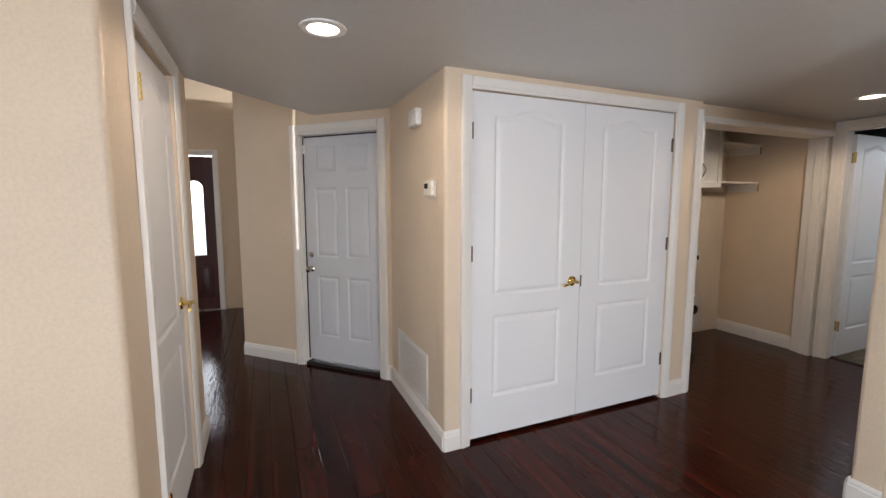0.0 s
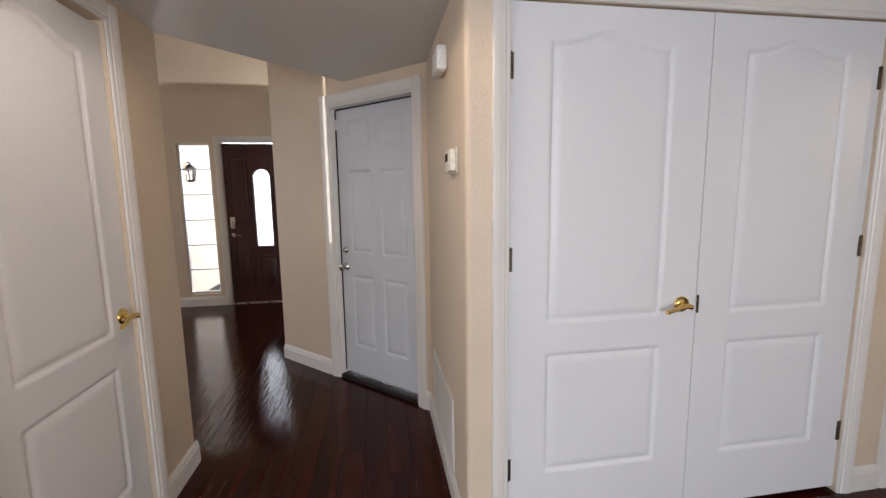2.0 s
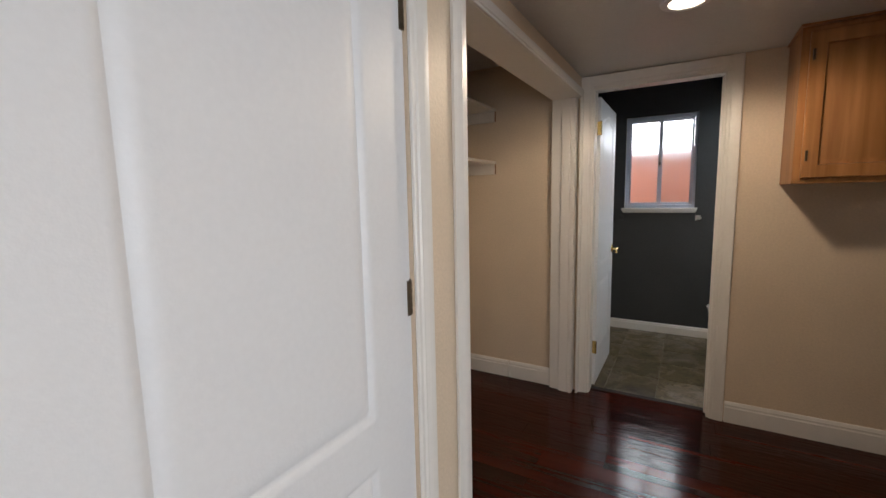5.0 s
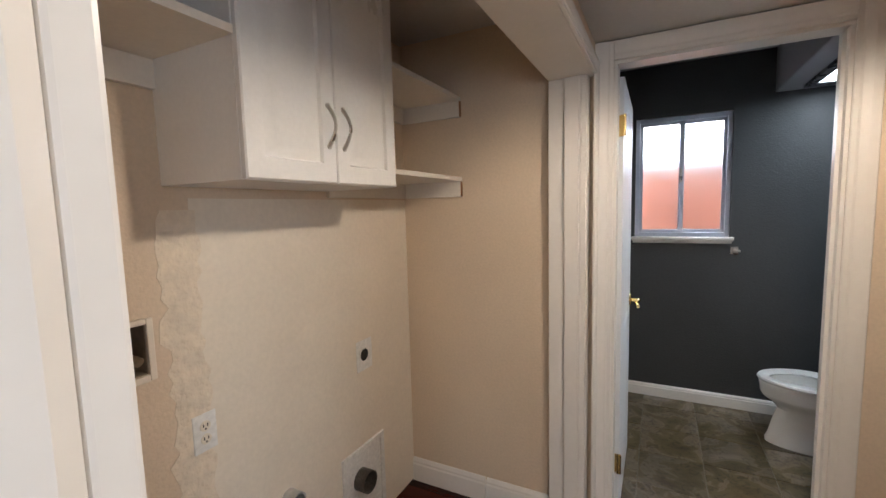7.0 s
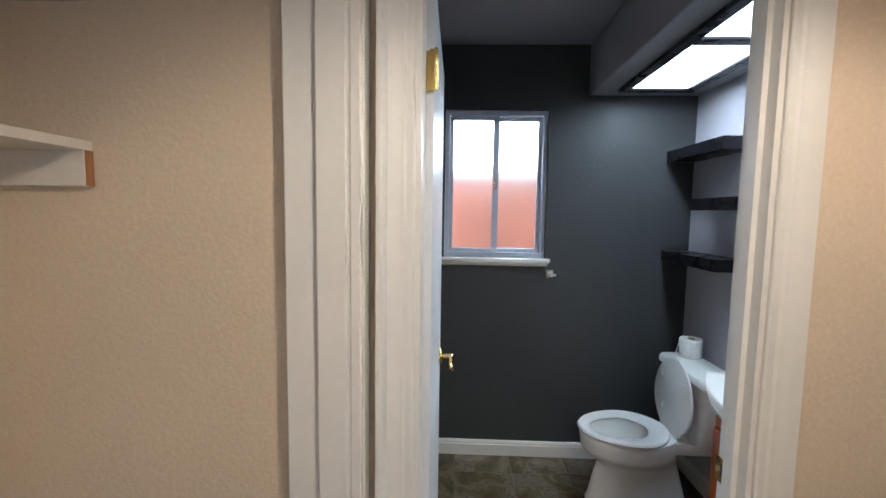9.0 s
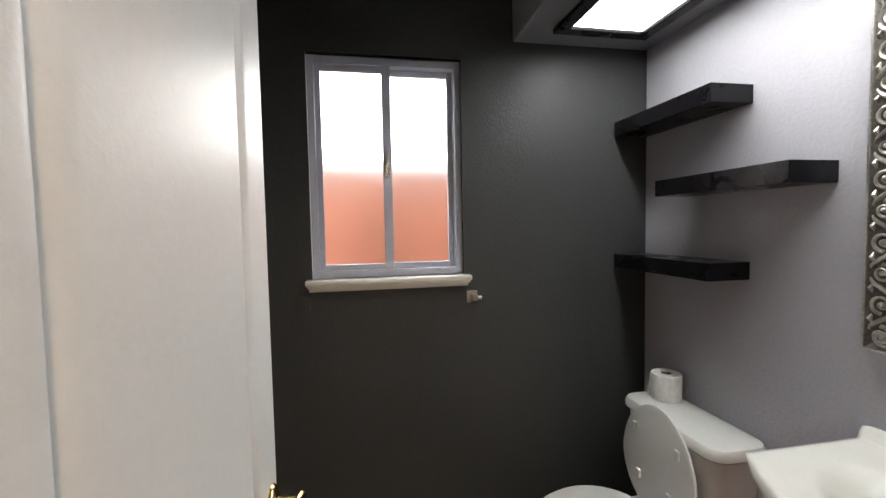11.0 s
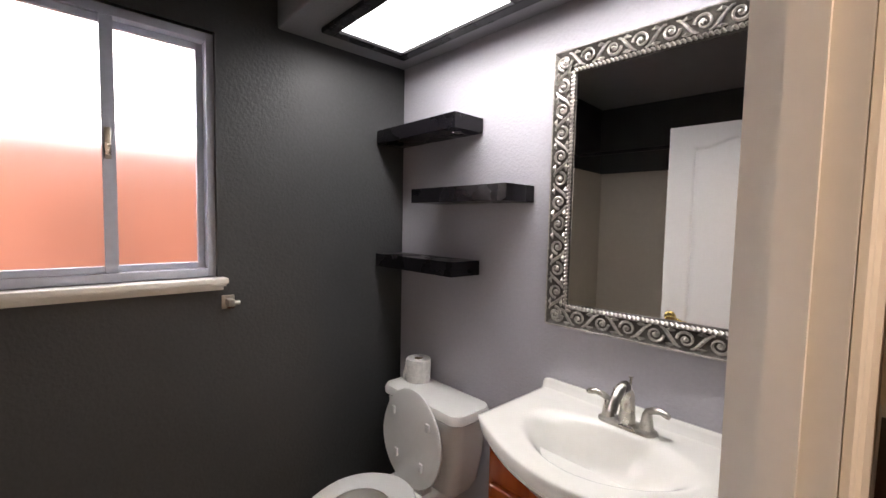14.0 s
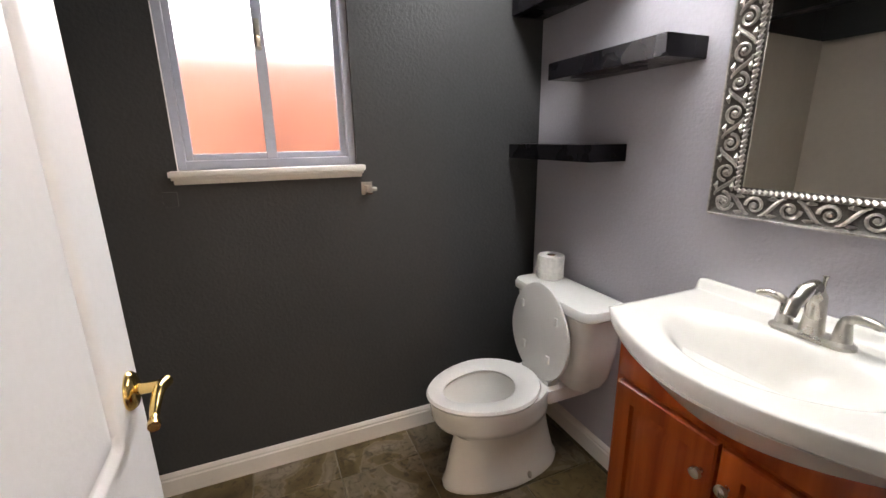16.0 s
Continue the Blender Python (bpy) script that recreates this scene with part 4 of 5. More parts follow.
for k in range(33):
    q = k / 32
    bend = min(1, q * 4.5)
    pts.append((3.211 + 0.032 * math.sin(bend * math.pi / 2) - 0.085 * q, 2.774 - 0.060 * math.sin(bend * math.pi / 2), 1.128 - 0.016 * bend - 1.10 * max(0, q - 0.04) / 0.96))
tube(ho, pts, 0.0105, 14)
whole("washer_hose", ho, M_RED, "red rubber washer hose hanging from the valve box to the floor", "hose", smooth=True)

# ---------------------------------------------------------------- bathroom window
bw = thing("window_2", pose(6.31, 1.762, 1.25, 0, 0, -90), "white sliding bathroom window with frosted panes", "window", "", "structure")
# local x runs along the wall, -y faces the room
WW, WH = 0.612, 0.88
bm = bmnew()
for x0, z0, x1, z1 in ((0, 0, 0.026, WH), (WW - 0.026, 0, WW, WH), (0.026, WH - 0.03, WW - 0.026, WH), (0.026, 0, WW - 0.026, 0.03)):
    box(bm, x0, 0, z0, x1, 0.07, z1, 0.002)
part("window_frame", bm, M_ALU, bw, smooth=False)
for k, (x0, x1, y0) in enumerate(((0.027, 0.316, 0.012), (0.296, 0.585, 0.040))):
    bm = bmnew()
    for a, b, c, e in ((x0, 0.031, x0 + 0.022, WH - 0.031), (x1 - 0.022, 0.031, x1, WH - 0.031), (x0 + 0.022, 0.031, x1 - 0.022, 0.053), (x0 + 0.022, WH - 0.053, x1 - 0.022, WH - 0.031)):
        box(bm, a, y0, b, c, y0 + 0.024, e, 0.002)
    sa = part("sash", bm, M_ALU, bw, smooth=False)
    bm = bmnew()
    box(bm, x0 + 0.021, y0 + 0.010, 0.052, x1 - 0.021, y0 + 0.014, WH - 0.052)
    part("pane", bm, M_FROST, sa, "frosted glass pane", False).visible_shadow = False
bm = bmnew()
box(bm, 0.288, 0.002, 0.031, 0.324, 0.0115, WH - 0.031, 0.002)
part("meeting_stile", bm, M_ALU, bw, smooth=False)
bm = bmnew()
box(bm, 0.294, -0.004, 0.40, 0.312, 0.012, 0.50, 0.004)
part("sash_latch", bm, M_STEEL, bw)
bm = bmnew()
box(bm, -0.022, -0.080, -0.020, WW + 0.022, 0.0, 0.0, 0.003)
box(bm, -0.016, -0.070, -0.030, WW + 0.016, -0.026, -0.020, 0.002)
box(bm, -0.012, -0.050, -0.046, WW + 0.012, -0.026, -0.030, 0.002)
part("window_sill", bm, M_TRIM, bw, "white painted sill")
bm = bmnew()
for x0, x1 in ((-0.006, 0.0), (WW, WW + 0.006)):
    box(bm, x0, -0.024, 0, x1, 0.0, WH + 0.006)
box(bm, 0, -0.024, WH, WW, 0.0, WH + 0.006)
part("window_reveal", bm, M_TRIM, bw, smooth=False)

# outside the bathroom window: a neighbouring wall
ex = thing("neighbour_wall", pose(7.7, 1.5, -0.15), "terracotta stucco garden wall outside the window", "garden wall")
bm = bmnew()
box(bm, 0, -3.5, 0, 0.25, 3.5, 2.03)
part("wall_body", bm, M_STUCCO, ex, smooth=False)
bm = bmnew()
box(bm, -0.05, -3.5, 2.03, 0.30, 3.5, 2.10, 0.02)
part("coping", bm, M_STUCCO, ex, smooth=False)

# towel bar posts left on the wall
for y, full in ((1.118, True), (1.795, False)):
    tp = thing("towel_bar_post", pose(6.284, y, 1.155, 0, 0, -90), "chrome towel bar post with no bar" if full else "bare mounting plate of a missing towel bar", "towel bar post", "towel bar mounts")
    bm = bmnew()
    box(bm, -0.022, -0.008, -0.025, 0.022, 0, 0.025, 0.002)
    part("plate", bm, M_STEEL if full else M_CHAR, tp)
    if full:
        bm = bmnew()
        box(bm, -0.012, -0.055, -0.012, 0.012, -0.008, 0.014, 0.004)
        tube(bm, [(0.012, -0.042, 0), (0.030, -0.042, 0)], 0.008, 12)
        part("post", bm, M_STEEL, tp)

# ---------------------------------------------------------------- bathroom ceiling panel
fl = thing("fluorescent_light", pose(4.775, 0.415, 2.208), "lit fluorescent ceiling panel in a dark frame", "ceiling light")
FW, FD = 1.365, 0.40
FB = 0.048
for x0, y0, x1, y1 in ((0, 0, FW, FB), (0, FD - FB, FW, FD), (0, FB + 0.0002, FB, FD - FB - 0.0002), (FW - FB, FB + 0.0002, FW, FD - FB - 0.0002), (FW / 2 - 0.028, FB + 0.0002, FW / 2 + 0.028, FD - FB - 0.0002)):
    bm = bmnew()
    box(bm, x0, y0, -0.020, x1, y1, 0, 0.004)
    part("frame", bm, M_BLACK, fl, "dark painted frame bar", False)
for x0, x1 in ((FB, FW / 2 - 0.028), (FW / 2 + 0.028, FW - FB)):
    bm = bmnew()
    box(bm, x0, FB + 0.0002, -0.007, x1, FD - FB - 0.0002, -0.002)
    part("diffuser", bm, M_PANEL, fl, "glowing white diffuser", False)

# floating shelves
for x0, x1, z in ((5.753, 6.279, 1.893), (5.494, 6.012, 1.609), (5.753, 6.279, 1.315)):
    bm = bmnew()
    box(bm, x0, 0.302, z - 0.060, x1, 0.462, z, 0.002)
    tagged(whole("floating_shelf", bm, M_BLACK, "black lacquered floating shelf above the toilet", "shelf"), group="floating shelves")

# ---------------------------------------------------------------- mirror with a carved silver frame
mr = thing("framed_mirror", pose(5.405, 0.302, 1.132, 0, 0, 180), "rectangular mirror in a wide carved silver frame", "mirror")
# local x runs towards the door wall, y into the wall
MW, MH, FR = 0.645, 0.918, 0.085
mr.matrix_basis = pose(5.405 - MW, 0.302, 1.125, 0, 0, 1.3)


def frame_bar(length, wide):
    """A frame rail along x with a rounded outer lip, a flat ground and a raised inner lip; mitred ends; stands out to +y."""
    prof = [(0, 0.0), (0, 0.018), (0.006, 0.026), (0.014, 0.020), (wide - 0.030, 0.016), (wide - 0.026, 0.014), (wide - 0.004, 0.012), (wide, 0.004), (wide, 0.0)]
    bm = bmnew()
    loft(bm, [[(z, y, z) for z, y in prof], [(length - z, y, z) for z, y in prof]])
    return bm


def flip_rail(k):
    return (pose(0, 0, 0), pose(MW, 0, 0, 0, -90, 0), pose(MW, 0, MH, 0, 180, 0), pose(0, 0, MH, 0, 90, 0))[k]


for k in range(4):
    L = MW if k % 2 == 0 else MH
    m = flip_rail(k)
    rail = part("frame_rail", frame_bar(L, FR), M_TARN, mr, "tarnished dark frame ground", True, m)
    # carved scrolls
    bm = bmnew()
    count = round((L - FR) / 0.075)
    for j in range(count + 1):
        cx = FR / 2 + (L - FR) * j / count
        flip = 1 if j % 2 == 0 else -1
        cz = 0.037
        pts, rad = [], []
        for s in range(20):
            a = s / 19 * 3.6 * math.pi * 0.72
            r = 0.0235 * (1 - s / 26)
            pts.append((cx + r * math.cos(a + (0 if flip > 0 else math.pi)) , 0.021, cz + flip * r * math.sin(a)))
            rad.append(0.0048 * (1 - s / 34))
        tube(bm, pts, rad, 6)
        tube(bm, [(cx, 0.017, cz), (cx, 0.026, cz), (cx, 0.029, cz)], [0.007, 0.006, 0.002], 8)
        if j < count:
            step = (L - FR) / count
            pts = [(cx + step * (0.15 + 0.7 * s / 8), 0.020, cz - flip * 0.024 * math.cos(math.pi * s / 8)) for s in range(9)]
            tube(bm, pts, [0.0025 + 0.003 * math.sin(math.pi * s / 8) for s in range(9)], 6)
            for dz in (-0.020, 0.020):
                tube(bm, [(cx + step / 2 - 0.012, 0.018, cz + dz), (cx + step / 2, 0.023, cz + dz * 1.1), (cx + step / 2 + 0.012, 0.018, cz + dz)], [0.002, 0.006, 0.002], 6)
    part("scrollwork", bm, M_SILVER, rail, "raised silver scrollwork")
    # rope bead
    bm = bmnew()
    x = FR - 0.012
    n = round((L - 2 * FR + 0.024) / 0.013)
    for j in range(n):
        x0 = FR - 0.012 + (L - 2 * FR + 0.024) * j / n
        tube(bm, [(x0, 0.014, FR - 0.020), (x0 + 0.006, 0.0215, FR - 0.015), (x0 + 0.013, 0.018, FR - 0.008)], [0.003, 0.0062, 0.003], 6)
    part("rope_bead", bm, M_SILVER, rail, "twisted silver rope bead")
    bm = bmnew()
    tube(bm, [(0.004, 0.022, 0.004), (L - 0.004, 0.022, 0.004)], 0.0045, 8)
    part("outer_lip", bm, M_SILVER, rail, "worn silver outer lip")
bm = bmnew()
box(bm, FR - 0.004, 0.002, FR - 0.004, MW - FR + 0.004, 0.007, MH - FR + 0.004)
part("mirror_glass", bm, M_MIRROR, mr, "clear mirror glass", False, pose(0, -0.001, 0, 0, 0, 0.7))

# ---------------------------------------------------------------- toilet
to = thing("toilet", pose(5.88, 0.312, 0.0), "white two-piece toilet with its lid up", "toilet")


def egg(a, back, front, z, n=36, cy=0.0):
    """An elongated ring, a half-width, back and front reach from cy."""
    out = []
    for k in range(n):
        t = 2 * math.pi * k / n
        s, c = math.sin(t), math.cos(t)
        out.append((a * s * (1 - 0.08 * max(0, c)), cy + (front if c > 0 else back) * c, z))
    return out


CY = 0.46
bm = bmnew()
loft(bm, [egg(0.116, 0.26, 0.265, 0.0, cy=0.395), egg(0.118, 0.262, 0.268, 0.022, cy=0.395), egg(0.106, 0.245, 0.255, 0.05, cy=0.395), egg(0.099, 0.22, 0.225, 0.16, cy=0.40),
          egg(0.104, 0.215, 0.195, 0.225, cy=0.41), egg(0.128, 0.225, 0.205, 0.262, cy=0.43), egg(0.168, 0.245, 0.23, 0.295, cy=0.452), egg(0.176, 0.25, 0.238, 0.32, cy=0.458), egg(0.178, 0.25, 0.24, 0.36, cy=CY), egg(0.182, 0.25, 0.245, 0.385, cy=CY),
          egg(0.178, 0.245, 0.24, 0.395, cy=CY), egg(0.125, 0.14, 0.19, 0.395, cy=CY + 0.02), egg(0.115, 0.13, 0.175, 0.37, cy=CY + 0.02), egg(0.095, 0.11, 0.14, 0.29, cy=CY + 0.02), egg(0.045, 0.06, 0.06, 0.22, cy=CY)])
part("bowl", bm, M_PORC, to, "glazed porcelain bowl")
bm = bmnew()
box(bm, -0.12, 0.05, 0.33, 0.12, 0.27, 0.395, 0.02)
part("bowl_deck", bm, M_PORC, to)
bm = bmnew()
tube(bm, [(0, CY - 0.01, 0.235), (0, CY - 0.01, 0.236)], 0.062, 24)
part("water", bm, M_GLASS, to, "still water in the bowl")
bm = bmnew()
n = 36
loft(bm, [egg(0.186, 0.20, 0.25, 0.398, cy=CY), egg(0.190, 0.205, 0.255, 0.408, cy=CY), egg(0.184, 0.20, 0.248, 0.418, cy=CY), egg(0.122, 0.125, 0.185, 0.416, cy=CY + 0.015), egg(0.112, 0.115, 0.175, 0.408, cy=CY + 0.015), egg(0.116, 0.12, 0.18, 0.398, cy=CY + 0.015)], False, False)
part("seat", bm, M_SEAT, to, "white plastic seat, down")
lidm = pose(0, 0.250, 0.416, 92, 0, 0)
bm = bmnew()
lid = lambda k, z: [(x * k, (y - 0.035) * k, z) for x, y, _ in egg(0.188, 0.19, 0.205, 0, cy=0.205)]
loft(bm, [lid(0.97, 0.0), lid(1.0, 0.005), lid(1.0, 0.012), lid(0.95, 0.020), lid(0.6, 0.024)])
ld = part("lid", bm, M_SEAT, to, "white plastic lid, raised", True, lidm)
for x, y in ((-0.11, 0.26), (0.11, 0.26), (-0.08, 0.09), (0.08, 0.09)):
    bm = bmnew()
    box(bm, x - 0.010, y - 0.016, -0.008, x + 0.010, y + 0.016, 0.002, 0.003)
    part("bumper", bm, M_SEAT, ld)
for x in (-0.075, 0.075):
    bm = bmnew()
    tube(bm, [(x - 0.024, 0.225, 0.416), (x + 0.024, 0.225, 0.416)], 0.013, 14)
    box(bm, x - 0.018, 0.20, 0.393, x + 0.018, 0.25, 0.412, 0.004)
    part("seat_hinge", bm, M_SEAT, to)


def rrect(w, d, r, z, cy, n=6):
    out = []
    for cx, y, a0 in ((w / 2 - r, cy + d / 2 - r, 0), (-w / 2 + r, cy + d / 2 - r, 90), (-w / 2 + r, cy - d / 2 + r, 180), (w / 2 - r, cy - d / 2 + r, 270)):
        out += [(cx + r * math.cos(radians(a0 + 90 * k / n)), y + r * math.sin(radians(a0 + 90 * k / n)), z) for k in range(n + 1)]
    return out


bm = bmnew()
loft(bm, [rrect(0.36, 0.15, 0.05, 0.397, 0.105), rrect(0.40, 0.17, 0.05, 0.44, 0.105), rrect(0.44, 0.19, 0.05, 0.56, 0.108), rrect(0.46, 0.195, 0.05, 0.705, 0.11)])
part("tank", bm, M_PORC, to, "glazed porcelain tank")
bm = bmnew()
loft(bm, [rrect(0.475, 0.205, 0.05, 0.706, 0.111), rrect(0.49, 0.215, 0.055, 0.713, 0.113), rrect(0.49, 0.215, 0.055, 0.733, 0.113), rrect(0.475, 0.20, 0.05, 0.746, 0.113), rrect(0.40, 0.14, 0.04, 0.750, 0.113)])
part("tank_lid", bm, M_PORC, to, "rounded porcelain tank lid")
for x in (-0.105, 0.105):
    bm = bmnew()
    tube(bm, [(x, 0.33, 0.02), (x, 0.33, 0.034), (x, 0.33, 0.042)], [0.014, 0.012, 0.004], 12)
    part("floor_bolt", bm, M_STEEL, to, "exposed floor bolt")

# paper roll on the tank
pr = thing("toilet_paper_roll", pose(6.03, 0.39, 0.7505), "white toilet paper roll standing on the tank", "toilet paper")
bm = bmnew()
n = 32
circ = lambda r, z: [(r * math.cos(2 * math.pi * k / n), r * math.sin(2 * math.pi * k / n), z) for k in range(n)]
loft(bm, [circ(0.020, 0.0), circ(0.054, 0.0), circ(0.056, 0.004), circ(0.056, 0.098), circ(0.054, 0.102), circ(0.020, 0.102), circ(0.020, 0.0)], False, False)
part("paper", bm, M_PAPER, pr)
bm = bmnew()
loft(bm, [circ(0.0205, 0.001), circ(0.0205, 0.101), circ(0.0190, 0.101), circ(0.0190, 0.001)], False, False)
part("core", bm, M_PIPE, pr, "brown cardboard core")
bm = bmnew()
sheet = [(0.0585 * math.cos(a), 0.0585 * math.sin(a)) for a in (0.4 + 0.12 * q for q in range(9))]
loft(bm, [[(x * g, y * g, 0.096 - v * (0.055 + 0.03 * q / 8)) for q, (x, y) in enumerate(sheet)] + [(x * (g - 0.02), y * (g - 0.02), 0.096 - v * (0.055 + 0.03 * (8 - q) / 8)) for q, (x, y) in enumerate(sheet[::-1])] for v, g in ((0, 1.0), (0.4, 1.04), (0.8, 1.14), (1.0, 1.2))])
part("loose_sheet", bm, M_PAPER, pr, "loose hanging sheet")

# ---------------------------------------------------------------- vanity
va = thing("vanity_cabinet", pose(4.775, 0.302, 0.0), "cherry wood vanity cabinet with two raised-panel doors", "vanity")
VX, VD, VZ = 0.62, 0.325, 0.845
bm = bmnew()
box(bm, 0, 0, 0.07, 0.018, VD, VZ)
box(bm, VX - 0.018, 0, 0.07, VX, VD, VZ)
box(bm, 0.018, 0, 0.07, VX - 0.018, VD - 0.018, 0.09)
box(bm, 0.018, VD - 0.018, 0.07, VX - 0.018, VD, 0.795)
box(bm, 0.018, VD - 0.018, 0.795, 0.09, VD, VZ)
box(bm, VX - 0.09, VD - 0.018, 0.795, VX - 0.018, VD, VZ)
box(bm, 0.018, 0, 0.09, VX - 0.018, 0.01, VZ)
part("body", bm, M_CHERRY, va, smooth=False)
for x0 in (0.0, VX - 0.05):
    for y0 in (0.0, VD - 0.045):
        bm = bmnew()
        box(bm, x0, y0, 0.0, x0 + 0.05, y0 + 0.045, 0.07, 0.004)
        part("foot", bm, M_CHERRY, va, smooth=False)
bm = bmnew()
box(bm, 0.05, VD - 0.02, 0.045, VX - 0.05, VD, 0.07, 0.003)
part("toe_rail", bm, M_CHERRY, va, smooth=False)
for k in range(2):
    # local door faces +y, turned half round
    x1 = VX - 0.018 - k * 0.296
    dr = part("door", cabinet_door(0.288, 0.56, 0.05), M_CHERRY, va, "", True, pose(x1, VD + 0.001, 0.125, 0, 0, 180))
    bm = bmnew()
    kx = 0.288 - 0.026 if k == 0 else 0.026
    tube(bm, [(kx, -0.018, 0.475), (kx, -0.030, 0.475), (kx, -0.036, 0.475), (kx, -0.044, 0.475), (kx, -0.047, 0.475)], [0.006, 0.006, 0.014, 0.013, 0.004], 16)
    part("knob", bm, M_STEEL, dr, "round nickel knob")
bm = bmnew()
box(bm, 0.018, VD, 0.70, VX - 0.018, VD + 0.012, 0.80, 0.004)
box(bm, 0.018, VD, 0.801, 0.09, VD + 0.012, VZ)
box(bm, VX - 0.09, VD, 0.801, VX - 0.018, VD + 0.012, VZ)
part("apron_panel", bm, M_CHERRY, va)

# basin top with a bowed front
ct = thing("washbasin", pose(4.757, 0.302, 0.846), "white cultured marble basin top with a bowed front", "washbasin")
TW, TD, TZ = 0.655, 0.365, 0.052
NX, NY = 66, 54


def basin_height(x, v):
    """Height of the upper face at x across and v (0 at the wall, 1 at the front edge)."""
    y = v
    d = math.hypot((x - TW / 2) / 0.235, (y - 0.56) / 0.31)
    p = min(1.0, max(0.0, (1.06 - d) / 0.75))
    return TZ - 0.110 * (p * p * (3 - 2 * p)) + (0.030 * math.exp(-((v - 0.03) / 0.035) ** 4))


verts, faces = [], []
front = lambda x: TD + 0.125 * max(0.0, math.cos(math.pi * (x / TW - 0.5))) ** 0.9
for j in range(NY + 1):
    for i in range(NX + 1):
        x, v = TW * i / NX, j / NY
        edge = min(i, NX - i, NY - j) / 3
        verts.append((x, v * front(x), basin_height(x, v) - 0.006 * max(0, 1 - edge) ** 2))
for j in range(NY):
    for i in range(NX):
        a = j * (NX + 1) + i
        faces.append((a, a + 1, a + NX + 2, a + NX + 1))
top = len(verts)
rim = [(i, 0) for i in range(NX + 1)] + [(NX, j) for j in range(1, NY + 1)] + [(i, NY) for i in range(NX - 1, -1, -1)] + [(0, j) for j in range(NY - 1, 0, -1)]
for i, j in rim:
    x, v = TW * i / NX, j / NY
    s = 1 - 0.03 * v
    verts.append((TW / 2 + (x - TW / 2) * 0.985, v * front(x) * s, 0.0))
n = len(rim)
for k in range(n):
    i, j = rim[k]
    i2, j2 = rim[(k + 1) % n]
    faces.append((j * (NX + 1) + i, top + k, top + (k + 1) % n, j2 * (NX + 1) + i2))
me = bpy.data.meshes.new("basin")
me.from_pydata(verts, [], faces)
me.materials.append(M_MARB)
me.shade_smooth()
ob = new("basin", me)
ob.parent = ct
part("drain", *(lambda b: (tube(b, [(TW / 2, 0.27, -0.071), (TW / 2, 0.27, -0.068)], [0.026, 0.022], 20), (b, M_STEEL))[1])(bmnew()), ct, "nickel drain ring")
bm = bmnew()
pts = [(TW * i / 24, front(TW * i / 24) * 0.985, 0) for i in range(25)]
loft(bm, [[(x, max(0.30, y) if k == 0 else 0.30 + (max(0.30, y) - 0.30) * (1 - 0.55 * k), -0.002 - 0.10 * k * (0.25 + 0.75 * math.sin(math.pi * x / TW))) for x, y, z in pts] + [(TW, 0.30, -0.002), (0, 0.30, -0.002)] for k in (0, 0.5, 0.95)])
bmesh.ops.transform(bm, matrix=Matrix.Translation((TW / 2, 0, 0)) @ Matrix.Diagonal((0.94, 1, 1, 1)) @ Matrix.Translation((-TW / 2, 0, 0)), verts=bm.verts)
part("bowl_underside", bm, M_MARB, ct, "smooth bowed underside")

# faucet
fa = thing("basin_faucet", pose(5.08, 0.302 + 0.098, 0.897), "brushed nickel two-handle basin faucet", "faucet")
bm = bmnew()
loft(bm, [rrect(0.165, 0.052, 0.025, 0.0, 0.0), rrect(0.165, 0.052, 0.025, 0.008, 0.0), rrect(0.15, 0.040, 0.019, 0.015, 0.0)])
part("base_plate", bm, M_STEEL, fa)
bm = bmnew()
tube(bm, [(0, 0, 0.012), (0, -0.002, 0.05), (0, 0.004, 0.095), (0, 0.026, 0.122), (0, 0.060, 0.118), (0, 0.088, 0.095), (0, 0.100, 0.070)], [0.024, 0.020, 0.019, 0.018, 0.016, 0.014, 0.013], 18)
tube(bm, [(0, -0.012, 0.10), (0, -0.014, 0.135), (0, -0.014, 0.142)], [0.004, 0.004, 0.007], 10)
part("spout", bm, M_STEEL, fa, "arched nickel spout")
for s in (-1, 1):
    bm = bmnew()
    tube(bm, [(s * 0.055, 0, 0.012), (s * 0.055, 0, 0.035), (s * 0.055, 0, 0.055), (s * 0.058, 0, 0.066)], [0.019, 0.016, 0.013, 0.010], 16)
    tube(bm, [(s * 0.056, 0, 0.062), (s * 0.072, 0.004, 0.072), (s * 0.092, 0.008, 0.077), (s * 0.110, 0.012, 0.073), (s * 0.117, 0.014, 0.070)], [0.010, 0.0095, 0.0085, 0.009, 0.006], 12)
    part("handle", bm, M_STEEL, fa, "curved nickel lever handle")

# ---------------------------------------------------------------- tub behind the door, seen in the mirror
tb = thing("bathtub", pose(4.722, 2.05, 0.0), "almond tub with a smooth wall surround", "bathtub")
bm = bmnew()
box(bm, 0, 0, 0, 1.555, 0.06, 0.45, 0.02)
box(bm, 0, 0.061, 0.0, 1.555, 0.725, 0.12)
part("tub", bm, M_TUB, tb, smooth=False)
bm = bmnew()
box(bm, 0, 0.705, 0.12, 1.555, 0.728, 1.93, 0.004)
box(bm, 1.535, 0.061, 0.12, 1.557, 0.704, 1.93, 0.004)
box(bm, 0.0, 0.061, 0.12, 0.022, 0.704, 1.93, 0.004)
part("surround", bm, M_TUB, tb, "glossy almond wall panels", False)
bm = bmnew()
tube(bm, [(4.717, 2.09, 2.0), (6.283, 2.09, 2.0)], 0.013, 12)
